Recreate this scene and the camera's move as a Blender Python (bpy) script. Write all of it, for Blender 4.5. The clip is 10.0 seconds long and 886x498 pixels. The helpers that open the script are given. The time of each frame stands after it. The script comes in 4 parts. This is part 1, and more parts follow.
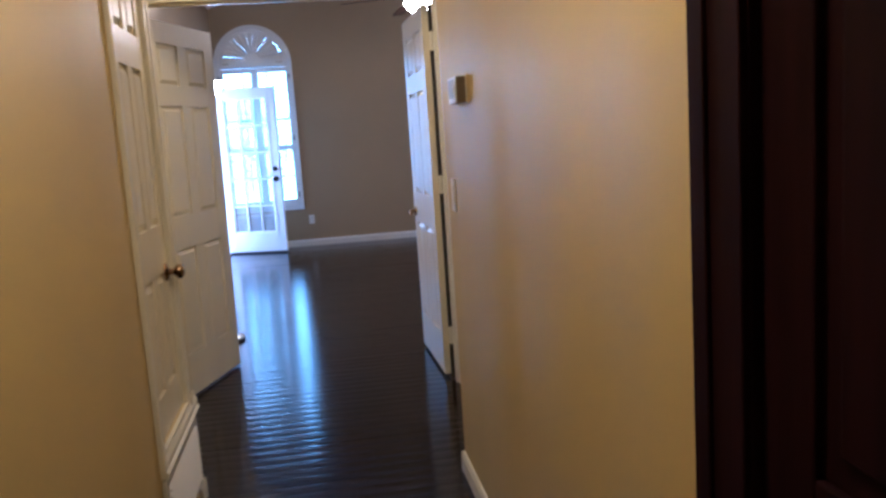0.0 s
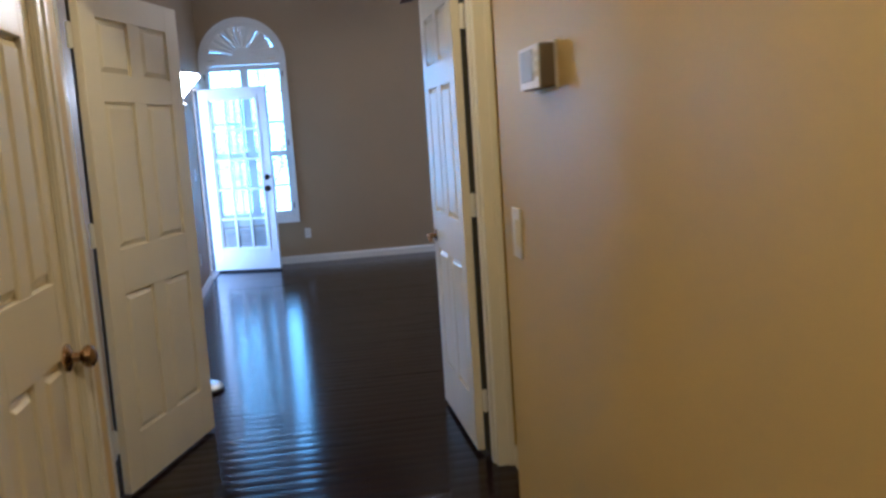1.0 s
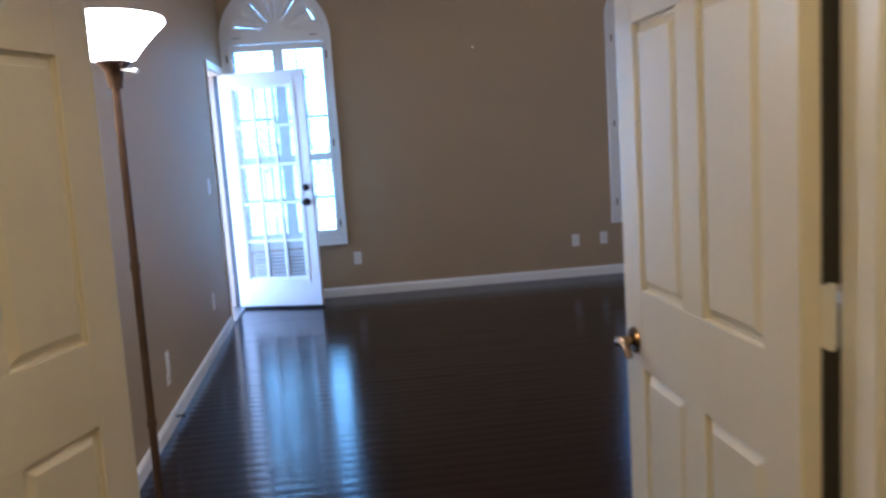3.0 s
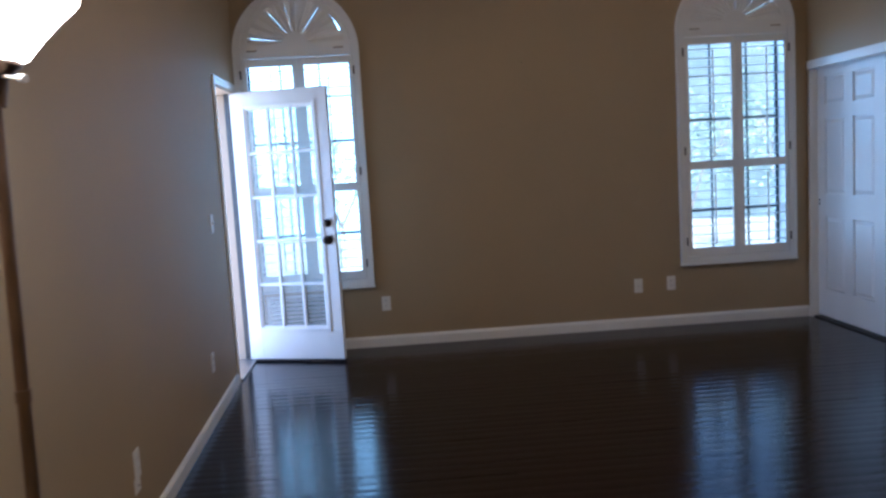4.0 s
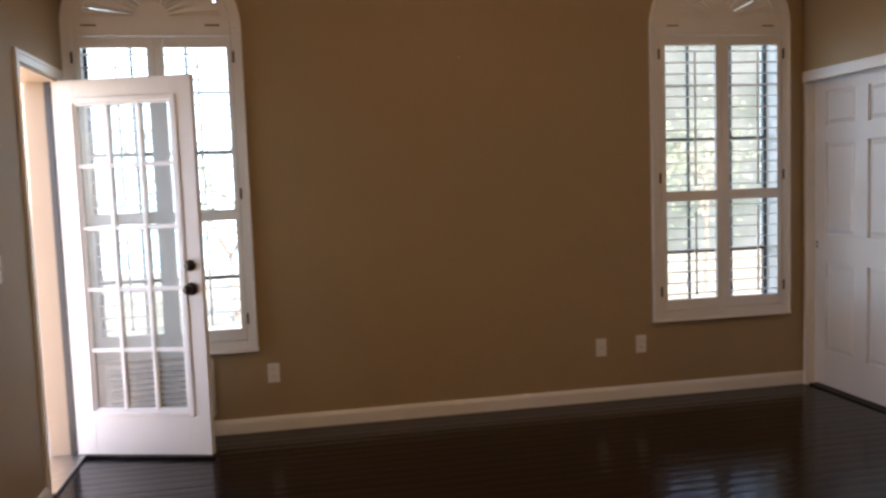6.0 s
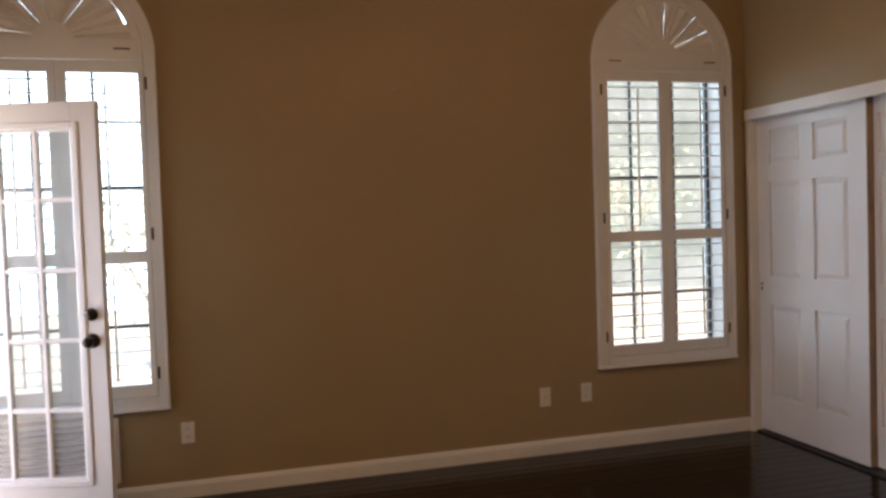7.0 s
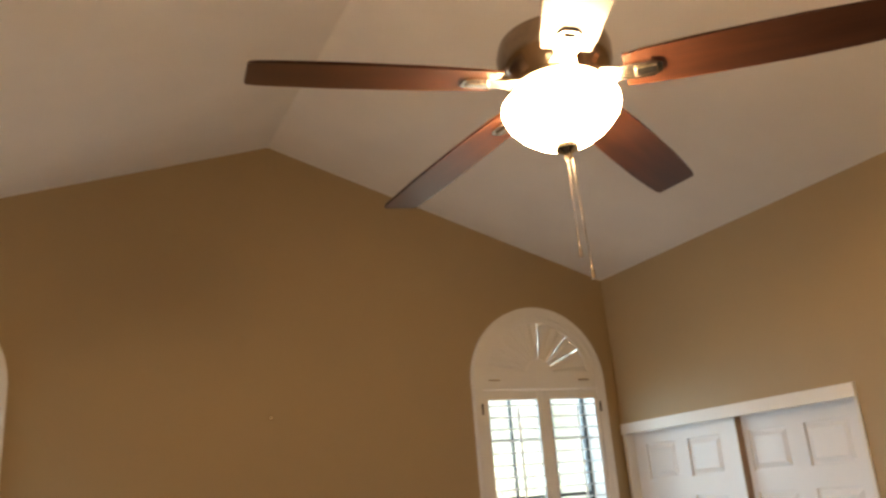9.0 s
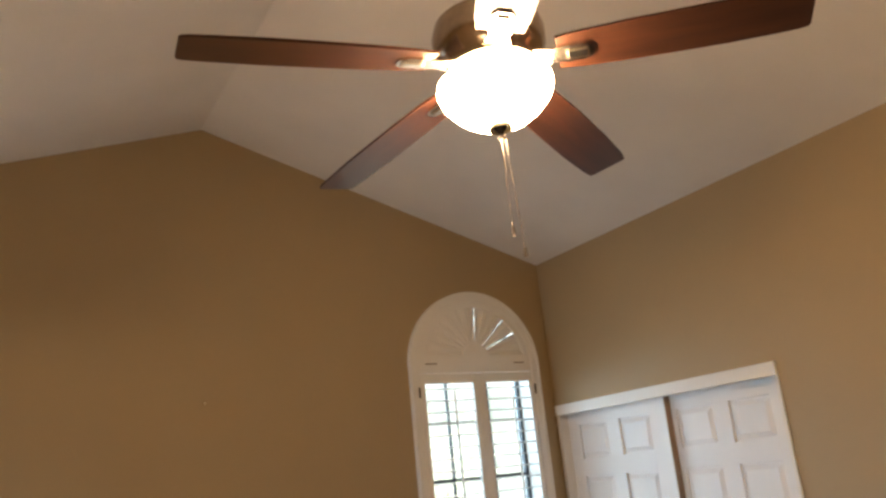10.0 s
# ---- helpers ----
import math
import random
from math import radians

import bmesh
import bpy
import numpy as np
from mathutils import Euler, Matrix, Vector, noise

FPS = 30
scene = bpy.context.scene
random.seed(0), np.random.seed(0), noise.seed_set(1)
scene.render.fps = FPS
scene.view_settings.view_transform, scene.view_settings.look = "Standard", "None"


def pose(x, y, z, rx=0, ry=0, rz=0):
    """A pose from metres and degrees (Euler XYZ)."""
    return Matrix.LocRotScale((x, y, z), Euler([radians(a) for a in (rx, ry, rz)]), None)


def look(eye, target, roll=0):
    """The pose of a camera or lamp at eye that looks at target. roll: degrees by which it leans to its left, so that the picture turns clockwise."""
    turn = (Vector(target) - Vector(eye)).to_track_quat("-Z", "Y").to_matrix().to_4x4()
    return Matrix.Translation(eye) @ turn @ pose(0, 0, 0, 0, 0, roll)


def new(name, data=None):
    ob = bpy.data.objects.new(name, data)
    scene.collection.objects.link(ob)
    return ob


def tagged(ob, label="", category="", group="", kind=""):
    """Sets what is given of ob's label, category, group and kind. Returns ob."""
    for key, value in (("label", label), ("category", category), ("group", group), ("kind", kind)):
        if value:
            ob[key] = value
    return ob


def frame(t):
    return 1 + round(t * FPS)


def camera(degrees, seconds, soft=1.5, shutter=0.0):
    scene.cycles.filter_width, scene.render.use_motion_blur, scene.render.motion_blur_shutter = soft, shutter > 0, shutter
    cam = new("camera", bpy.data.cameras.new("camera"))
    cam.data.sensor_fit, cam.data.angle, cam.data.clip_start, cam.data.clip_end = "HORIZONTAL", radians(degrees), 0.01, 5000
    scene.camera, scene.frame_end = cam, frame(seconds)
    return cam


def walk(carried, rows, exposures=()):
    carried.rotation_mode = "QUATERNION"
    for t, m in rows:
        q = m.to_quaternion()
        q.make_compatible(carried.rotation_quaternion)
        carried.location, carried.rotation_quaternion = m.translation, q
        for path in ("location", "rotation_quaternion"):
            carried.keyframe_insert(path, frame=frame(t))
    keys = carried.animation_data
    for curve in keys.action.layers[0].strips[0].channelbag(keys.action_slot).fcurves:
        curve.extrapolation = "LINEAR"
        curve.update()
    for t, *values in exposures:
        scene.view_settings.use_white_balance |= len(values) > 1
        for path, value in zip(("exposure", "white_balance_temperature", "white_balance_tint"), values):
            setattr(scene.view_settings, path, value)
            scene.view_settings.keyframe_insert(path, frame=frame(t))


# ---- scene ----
cam = camera(58.0, 10.0, 2.7, 0.4)
PATH = [
    (0, (0.250, 0.832, 1.358), (0.546, 2.789, 1.070), -3.8),
    (0.5, (0.320, 1.259, 1.350), (0.640, 3.212, 1.059), -3.4),
    (1, (0.274, 1.880, 1.368), (0.575, 3.837, 1.090), -3.8),
    (1.5, (0.252, 2.399, 1.382), (0.558, 4.355, 1.1), -2.6),
    (2, (0.266, 2.935, 1.371), (0.562, 4.892, 1.083), -1.5),
    (2.2, (0.252, 3.188, 1.353), (0.543, 5.146, 1.062), -1.7),
    (3.3, (0.248, 4.349, 1.377), (0.363, 6.333, 1.147), -4.7),
    (3.5, (0.23, 4.571, 1.349), (0.308, 6.56, 1.158), -4.9),
    (4, (0.252, 5.041, 1.443), (0.368, 7.026, 1.229), -3.4),
    (4.5, (0.294, 5.507, 1.448), (0.371, 7.499, 1.29), -2.6),
    (5, (0.165, 5.975, 1.448), (0.32, 7.963, 1.287), -2.1),
    (5.5, (0.236, 6.33, 1.43), (0.491, 8.305, 1.255), -2.0),
    (7, (0.341, 6.934, 1.442), (0.881, 8.858, 1.369), -1.9),
    (7.5, (0.276, 7.016, 1.485), (0.855, 8.931, 1.531), -1.6),
    (8, (0.262, 7.045, 1.651), (0.874, 8.911, 2.031), -1.2),
    (8.2, (0.27, 7.099, 1.727), (0.924, 8.931, 2.192), -1.8),
    (8.5, (0.291, 7.028, 1.703), (1.034, 8.797, 2.269), -3.3),
    (9, (0.302, 7.025, 1.706), (1.143, 8.74, 2.3), -4.5),
    (9.5, (0.316, 7.025, 1.692), (1.278, 8.682, 2.266), -5.2),
    (10, (0.304, 7.015, 1.681), (1.283, 8.669, 2.233), -5.7),
]
LIGHT = [(0.0, 3.05, 4100, 21), (1.0, 2.95, 4050, 13), (2.2, 3.0, 4050, 12), (3.5, 2.88, 4500, 17), (4.0, 2.43, 4700, 16), (4.5, 2.1, 5100, 16), (5.0, 2.12, 5850, 19), (5.7, 2.3, 6850, 25), (7.0, 2.36, 7350, 28), (7.7, 2.35, 7500, 27), (8.6, 3.17, 7550, 19), (9.2, 3.17, 7400, 17), (10.0, 3.15, 7000, 17)]
walk(cam, [(t, look(eye, target, roll)) for t, eye, target, roll in PATH], LIGHT)

# ---------------------------------------------------------------- world, sun, exposure
world = bpy.data.worlds.new("world")
scene.world = world
world.use_nodes = True
wn = world.node_tree
sky = wn.nodes.new("ShaderNodeTexSky")
sky.sky_type = "NISHITA"
sky.sun_disc = False
sky.sun_elevation = radians(48)
sky.sun_rotation = radians(172)
wn.nodes["Background"].inputs["Strength"].default_value = 0.15
wn.links.new(sky.outputs[0], wn.nodes["Background"].inputs["Color"])

sun = new("sun", bpy.data.lights.new("sun", "SUN"))
sun.data.energy = 4.5
sun.data.angle = radians(0.5)
sun.data.color = (1.0, 0.95, 0.86)
sun.matrix_world = look((3, -14, 24), (0, 8, 0))

# daylight that falls in through the balcony door
daylight = new("balcony_daylight", bpy.data.lights.new("balcony_daylight", "AREA"))
daylight.data.shape = "RECTANGLE"
daylight.data.size = 1.9
daylight.data.size_y = 0.7
daylight.data.energy = 1.6
daylight.data.spread = radians(85)
daylight.data.color = (0.62, 0.81, 1.0)
daylight.matrix_world = pose(-1.55, 10.85, 1.03, 0, -90, 0)


# ---------------------------------------------------------------- materials
def mat(name, color, rough=0.5, metal=0.0, bump=0.0, bscale=60.0, var=0.06, vscale=3.0, spec=0.5, coat=0.0, rvar=0.1,
        stretch=(1, 1, 1), obrand=0.0, wave=0.0):
    """A surface with large-scale tone variation, fine grain in bump and uneven gloss."""
    m = bpy.data.materials.new(name)
    m.use_nodes = True
    nt = m.node_tree
    b = nt.nodes["Principled BSDF"]
    b.inputs["Metallic"].default_value = metal
    b.inputs["Specular IOR Level"].default_value = spec
    b.inputs["Coat Weight"].default_value = coat
    tc = nt.nodes.new("ShaderNodeTexCoord")
    mp = nt.nodes.new("ShaderNodeMapping")
    mp.inputs["Scale"].default_value = stretch
    nt.links.new(tc.outputs["Object"], mp.inputs["Vector"])
    n1 = nt.nodes.new("ShaderNodeTexNoise")
    n1.inputs["Scale"].default_value = vscale
    n1.inputs["Detail"].default_value = 6
    nt.links.new(mp.outputs[0], n1.inputs["Vector"])
    ramp = nt.nodes.new("ShaderNodeValToRGB")
    ramp.color_ramp.elements[0].position = 0.3
    ramp.color_ramp.elements[1].position = 0.7
    ramp.color_ramp.elements[0].color = (*[c * (1 - var) for c in color], 1)
    ramp.color_ramp.elements[1].color = (*[min(1, c * (1 + var)) for c in color], 1)
    nt.links.new(n1.outputs["Fac"], ramp.inputs["Fac"])
    col = ramp.outputs["Color"]
    if obrand:
        oi = nt.nodes.new("ShaderNodeObjectInfo")
        geo = nt.nodes.new("ShaderNodeNewGeometry")
        add = nt.nodes.new("ShaderNodeMath")
        add.operation = "ADD"
        nt.links.new(oi.outputs["Random"], add.inputs[0])
        nt.links.new(geo.outputs["Random Per Island"], add.inputs[1])
        fr = nt.nodes.new("ShaderNodeMath")
        fr.operation = "FRACT"
        nt.links.new(add.outputs[0], fr.inputs[0])
        mr = nt.nodes.new("ShaderNodeMapRange")
        mr.inputs["To Min"].default_value = 1 - obrand
        mr.inputs["To Max"].default_value = 1 + obrand
        nt.links.new(fr.outputs[0], mr.inputs["Value"])
        hs = nt.nodes.new("ShaderNodeHueSaturation")
        nt.links.new(mr.outputs[0], hs.inputs["Value"])
        nt.links.new(col, hs.inputs["Color"])
        col = hs.outputs["Color"]
    nt.links.new(col, b.inputs["Base Color"])
    rr = nt.nodes.new("ShaderNodeMapRange")
    rr.inputs["To Min"].default_value = max(0.02, rough * (1 - rvar))
    rr.inputs["To Max"].default_value = min(1, rough * (1 + rvar))
    nt.links.new(n1.outputs["Fac"], rr.inputs["Value"])
    nt.links.new(rr.outputs[0], b.inputs["Roughness"])
    if bump:
        n2 = nt.nodes.new("ShaderNodeTexNoise")
        n2.inputs["Scale"].default_value = bscale
        n2.inputs["Detail"].default_value = 4
        nt.links.new(mp.outputs[0], n2.inputs["Vector"])
        bp = nt.nodes.new("ShaderNodeBump")
        bp.inputs["Strength"].default_value = bump
        bp.inputs["Distance"].default_value = 0.004
        nt.links.new(n2.outputs["Fac"], bp.inputs["Height"])
        nt.links.new(bp.outputs[0], b.inputs["Normal"])
        if wave:
            # long upright unevenness of the board joints under the paint
            mw = nt.nodes.new("ShaderNodeMapping")
            mw.inputs["Scale"].default_value = (1, 1, 0.12)
            nt.links.new(tc.outputs["Object"], mw.inputs["Vector"])
            n3 = nt.nodes.new("ShaderNodeTexNoise")
            n3.inputs["Scale"].default_value = 2.2
            n3.inputs["Detail"].default_value = 0
            nt.links.new(mw.outputs[0], n3.inputs["Vector"])
            b3 = nt.nodes.new("ShaderNodeBump")
            b3.inputs["Strength"].default_value = wave
            b3.inputs["Distance"].default_value = 0.05
            nt.links.new(n3.outputs["Fac"], b3.inputs["Height"])
            nt.links.new(b3.outputs[0], bp.inputs["Normal"])
    return m


def glow(name, color, strength):
    m = bpy.data.materials.new(name)
    m.use_nodes = True
    b = m.node_tree.nodes["Principled BSDF"]
    b.inputs["Base Color"].default_value = (0.85, 0.82, 0.75, 1)
    b.inputs["Roughness"].default_value = 0.35
    b.inputs["Emission Color"].default_value = (*color, 1)
    b.inputs["Emission Strength"].default_value = strength
    return m


def glass(name, veil=0.0):
    """Clear pane with Fresnel gloss and, where wanted, a thin white veil."""
    m = bpy.data.materials.new(name)
    m.use_nodes = True
    nt = m.node_tree
    nt.nodes.remove(nt.nodes["Principled BSDF"])
    out = nt.nodes["Material Output"]
    tr = nt.nodes.new("ShaderNodeBsdfTransparent")
    tr.inputs["Color"].default_value = (0.93, 0.96, 0.95, 1)
    gl = nt.nodes.new("ShaderNodeBsdfGlossy")
    gl.inputs["Roughness"].default_value = 0.03
    fr = nt.nodes.new("ShaderNodeFresnel")
    fr.inputs["IOR"].default_value = 1.45
    mx = nt.nodes.new("ShaderNodeMixShader")
    nt.links.new(fr.outputs[0], mx.inputs[0])
    nt.links.new(tr.outputs[0], mx.inputs[1])
    nt.links.new(gl.outputs[0], mx.inputs[2])
    top_shader = mx.outputs[0]
    # the white film paints glare haze into the pane, along with a little dirt
    if veil:
        di = nt.nodes.new("ShaderNodeBsdfDiffuse")
        di.inputs["Color"].default_value = (0.82, 0.84, 0.84, 1)
        ns = nt.nodes.new("ShaderNodeTexNoise")
        ns.inputs["Scale"].default_value = 2.5
        ns.inputs["Detail"].default_value = 5
        mr = nt.nodes.new("ShaderNodeMapRange")
        mr.inputs["To Min"].default_value = veil * 0.5
        mr.inputs["To Max"].default_value = veil * 1.5
        nt.links.new(ns.outputs["Fac"], mr.inputs["Value"])
        md = nt.nodes.new("ShaderNodeMixShader")
        nt.links.new(mr.outputs[0], md.inputs[0])
        nt.links.new(top_shader, md.inputs[1])
        nt.links.new(di.outputs[0], md.inputs[2])
        top_shader = md.outputs[0]
    nt.links.new(top_shader, out.inputs["Surface"])
    return m


M_TAUPE = mat("taupe_wall_paint", (0.378, 0.280, 0.155), 0.62, bump=0.12, bscale=140, var=0.04, vscale=1.2)
M_CREAM = mat("cream_wall_paint", (0.60, 0.475, 0.19), 0.46, bump=0.12, bscale=110, var=0.05, vscale=1.3, wave=0.9)
M_CEIL = mat("white_ceiling_paint", (0.82, 0.79, 0.75), 0.8, bump=0.3, bscale=90, var=0.03)
M_TRIM = mat("white_trim_paint", (0.80, 0.78, 0.73), 0.32, bump=0.08, bscale=40, var=0.025, vscale=4)
M_DOOR = mat("white_door_paint", (0.79, 0.74, 0.61), 0.30, bump=0.12, bscale=70, var=0.03, vscale=5, stretch=(1, 1, 0.25))
M_FDOOR = mat("bright_white_door_paint", (0.87, 0.865, 0.84), 0.3, bump=0.06, bscale=50, var=0.02, vscale=5)
M_CLOSET = mat("cool_white_door_paint", (0.80, 0.80, 0.80), 0.3, bump=0.06, bscale=60, var=0.02, vscale=5, stretch=(1, 1, 0.3))
M_SHUT = mat("white_shutter_paint", (0.80, 0.785, 0.75), 0.33, bump=0.05, bscale=40, var=0.02, vscale=5)
M_FLOOR = mat("espresso_plank", (0.007, 0.0024, 0.0030), 0.14, spec=0.24, bump=0.2, bscale=26, var=0.35, vscale=5, rvar=0.3,
              stretch=(0.18, 2.2, 1), obrand=0.4)
M_SUB = mat("dark_subfloor", (0.012, 0.007, 0.006), 0.6, var=0.2)
M_BRONZE = mat("oil_rubbed_bronze", (0.05, 0.038, 0.03), 0.3, metal=0.85, var=0.2, vscale=30)
M_BRASS = mat("antique_brass", (0.30, 0.20, 0.10), 0.25, metal=1.0, var=0.2, vscale=40)
M_NICKEL = mat("brushed_nickel", (0.55, 0.50, 0.43), 0.22, metal=1.0, var=0.12, vscale=40, bump=0.05)
M_PLATE = mat("white_plastic_plate", (0.80, 0.77, 0.71), 0.38, var=0.02, vscale=20)
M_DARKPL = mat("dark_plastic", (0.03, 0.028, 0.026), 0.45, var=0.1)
M_BLADE = mat("walnut_blade", (0.045, 0.017, 0.009), 0.36, spec=0.35, bump=0.04, bscale=40, var=0.38, vscale=7, stretch=(0.5, 5, 5))
M_WOOD = mat("dark_mahogany", (0.014, 0.004, 0.006), 0.65, bump=0.1, bscale=40, var=0.35, vscale=6, stretch=(6, 6, 0.5), spec=0.05)
M_FRAME = mat("dark_window_frame", (0.045, 0.05, 0.055), 0.45, var=0.15, vscale=20)
M_GLASS = glass("clear_glass", 0.12)
M_DOORGLASS = glass("veiled_door_glass", 0.2)
M_BOWL = glow("lit_alabaster_glass", (1.0, 0.70, 0.40), 18.0)
M_SHADE = glow("lit_torchiere_glass", (1.0, 0.82, 0.58), 6.0)
M_HALLAMP = glow("lit_hall_dome", (1.0, 0.62, 0.2), 5.5)
M_HALLAMP2 = glow("lit_hall_dome_bright", (1.0, 0.62, 0.2), 6.6)
M_STUCCO = mat("warm_stucco", (0.55, 0.44, 0.33), 0.85, bump=0.6, bscale=80, var=0.08)
M_CONC = mat("pale_concrete", (0.6, 0.57, 0.53), 0.85, bump=0.4, bscale=40, var=0.12)
M_BARK = mat("grey_bark", (0.30, 0.25, 0.20), 0.9, bump=0.8, bscale=30, var=0.3, vscale=8)
M_LEAF = mat("spring_leaf", (0.20, 0.25, 0.16), 0.6, var=0.3, vscale=3, obrand=0.35)
M_GROUND = mat("dry_lawn", (0.30, 0.275, 0.22), 0.95, bump=0.5, bscale=15, var=0.25, vscale=1.2)
M_METAL = mat("threshold_aluminium", (0.5, 0.48, 0.45), 0.35, metal=0.9, var=0.15, vscale=25)
M_EDGE = mat("bare_brown_edge", (0.34, 0.23, 0.15), 0.7, bump=0.2, bscale=60, var=0.2, vscale=8)
M_MOTOR = mat("antique_nickel", (0.33, 0.26, 0.20), 0.2, metal=1.0, var=0.15, vscale=30)
M_VENT = mat("white_vent_enamel", (0.7, 0.68, 0.64), 0.4, var=0.03)
M_VDARK = mat("vent_dark_inside", (0.10, 0.10, 0.11), 0.8, var=0.1)


# ---------------------------------------------------------------- mesh helpers
def box(bm, x0, x1, y0, y1, z0, z1, bev=0.0, m=None):
    r = bmesh.ops.create_cube(bm, size=1.0)
    vs = r["verts"]
    mm = Matrix.Translation(((x0 + x1) / 2, (y0 + y1) / 2, (z0 + z1) / 2)) @ Matrix.Diagonal((abs(x1 - x0), abs(y1 - y0), abs(z1 - z0), 1))
    bmesh.ops.transform(bm, matrix=mm, verts=vs)
    if bev:
        es = list({e for v in vs for e in v.link_edges})
        r = bmesh.ops.bevel(bm, geom=es, offset=bev, segments=2, affect="EDGES", profile=0.5)
        vs = list({v for f in r["faces"] for v in f.verts} | {v for v in vs if v.is_valid})
    if m is not None:
        bmesh.ops.transform(bm, matrix=m, verts=[v for v in vs if v.is_valid])
    return vs


def cyl(bm, p0, p1, r0, r1=None, seg=20, caps=True):
    r1 = r0 if r1 is None else r1
    p0, p1 = Vector(p0), Vector(p1)
    d = p1 - p0
    m = Matrix.Translation((p0 + p1) / 2) @ d.to_track_quat("Z", "Y").to_matrix().to_4x4()
    bmesh.ops.create_cone(bm, cap_ends=caps, segments=seg, radius1=r0, radius2=r1, depth=d.length, matrix=m)


def lathe(bm, prof, seg=36, at=(0, 0, 0)):
    """Turn a profile of (radius, z) about the upright axis."""
    rings = []
    for r, z in prof:
        if r < 1e-5:
            rings.append([bm.verts.new((at[0], at[1], at[2] + z))])
        else:
            rings.append([bm.verts.new((at[0] + r * math.cos(2 * math.pi * i / seg), at[1] + r * math.sin(2 * math.pi * i / seg), at[2] + z)) for i in range(seg)])
    for a, b in zip(rings, rings[1:]):
        for i in range(seg):
            j = (i + 1) % seg
            if len(a) == 1 and len(b) == 1:
                continue
            if len(a) == 1:
                bm.faces.new((a[0], b[i], b[j]))
            elif len(b) == 1:
                bm.faces.new((a[i], a[j], b[0]))
            else:
                bm.faces.new((a[i], a[j], b[j], b[i]))


def prism(bm, poly, d0, d1, plane="xz"):
    """An outline of (u, v), pushed through from d0 to d1 along the third axis."""
    def at(u, v, d):
        return {"xz": (u, d, v), "yz": (d, u, v), "xy": (u, v, d)}[plane]
    a = [bm.verts.new(at(u, v, d0)) for u, v in poly]
    b = [bm.verts.new(at(u, v, d1)) for u, v in poly]
    bm.faces.new(a)
    bm.faces.new(b[::-1])
    n = len(poly)
    for i in range(n):
        bm.faces.new((a[i], a[(i + 1) % n], b[(i + 1) % n], b[i]))


def part(name, bm, material, parent=None, label="", smooth=False):
    bmesh.ops.recalc_face_normals(bm, faces=bm.faces)
    me = bpy.data.meshes.new(name)
    bm.to_mesh(me)
    bm.free()
    me.materials.append(material)
    if smooth:
        for p in me.polygons:
            p.use_smooth = True
        me.set_sharp_from_angle(angle=radians(40))
    ob = new(name, me)
    if parent is not None:
        ob.parent = parent
    if label:
        tagged(ob, label)
    return ob


def thing(name, label, category, m=None, group="", kind=""):
    ob = new(name)
    ob.empty_display_size = 0.05
    if m is not None:
        ob.matrix_world = m
    return tagged(ob, label, category, group, kind)


def bmn():
    return bmesh.new()


# ---------------------------------------------------------------- plan
XL, XR = -0.905, 3.645          # room side walls
YH, YD, YF = 4.98, 5.10, 11.40  # hall and room face of the doorway wall, far wall
RX, RZ = 1.33, 3.79             # ridge
SL, SR = 0.329, 0.313           # ceiling slopes
HX0, HX1 = -0.295, 0.745        # narrow hall
RX0, RX1 = -0.69, 1.005          # wide hall end
HE0, HE1 = 3.93, 3.87           # where the narrow hall ends
OP0, OP1, OPZ = -0.608, 0.922, 2.065
HC = 2.44
W1, W2, HW, SPR, SILL = -0.42, 3.045, 0.483, 2.362, 0.506


def wx(y):
    """Face of the side wall, which runs slightly out of square up to the balcony door."""
    return XL + 0.032 * max(0.0, 10.58 - y)


def top(x):
    return RZ - (SL * (RX - x) if x < RX else SR * (x - RX))


# ---------------------------------------------------------------- structure
def far_wall():
    """Gable wall with two arched openings."""
    ow, sill = 0.415, 0.575
    xs = {XL - 0.16, RX, XR + 0.14}
    for c in (W1, W2):
        for i in range(25):
            xs.add(c - ow * math.cos(math.pi * i / 24))
    xs = sorted(xs)

    def head(x):
        for c in (W1, W2):
            d = x - c
            if abs(d) <= ow + 1e-6:
                return SPR + math.sqrt(max(0, ow * ow - d * d))
        return None
    bm = bmn()
    for x0, x1 in zip(xs, xs[1:]):
        mid = head((x0 + x1) / 2)
        spans = [((0, 0), (top(x0), top(x1)))] if mid is None else [((0, 0), (sill, sill)), ((head(x0), head(x1)), (top(x0), top(x1)))]
        for (a0, a1), (b0, b1) in spans:
            prism(bm, [(x0, a0), (x1, a1), (x1, b1 + 0.0), (x0, b0 + 0.0)], YF, YF + 0.17)
    bmesh.ops.remove_doubles(bm, verts=bm.verts, dist=0.0005)
    seen_faces = {}
    for f in bm.faces:
        key = tuple(sorted(v.index for v in f.verts))
        seen_faces.setdefault(key, []).append(f)
    twin = [f for fs in seen_faces.values() if len(fs) > 1 for f in fs]
    bmesh.ops.delete(bm, geom=twin, context="FACES_ONLY")
    return tagged(part("wall_north", bm, M_TAUPE), "taupe painted gable wall with two arched window openings", "wall", kind="structure")


far_wall()

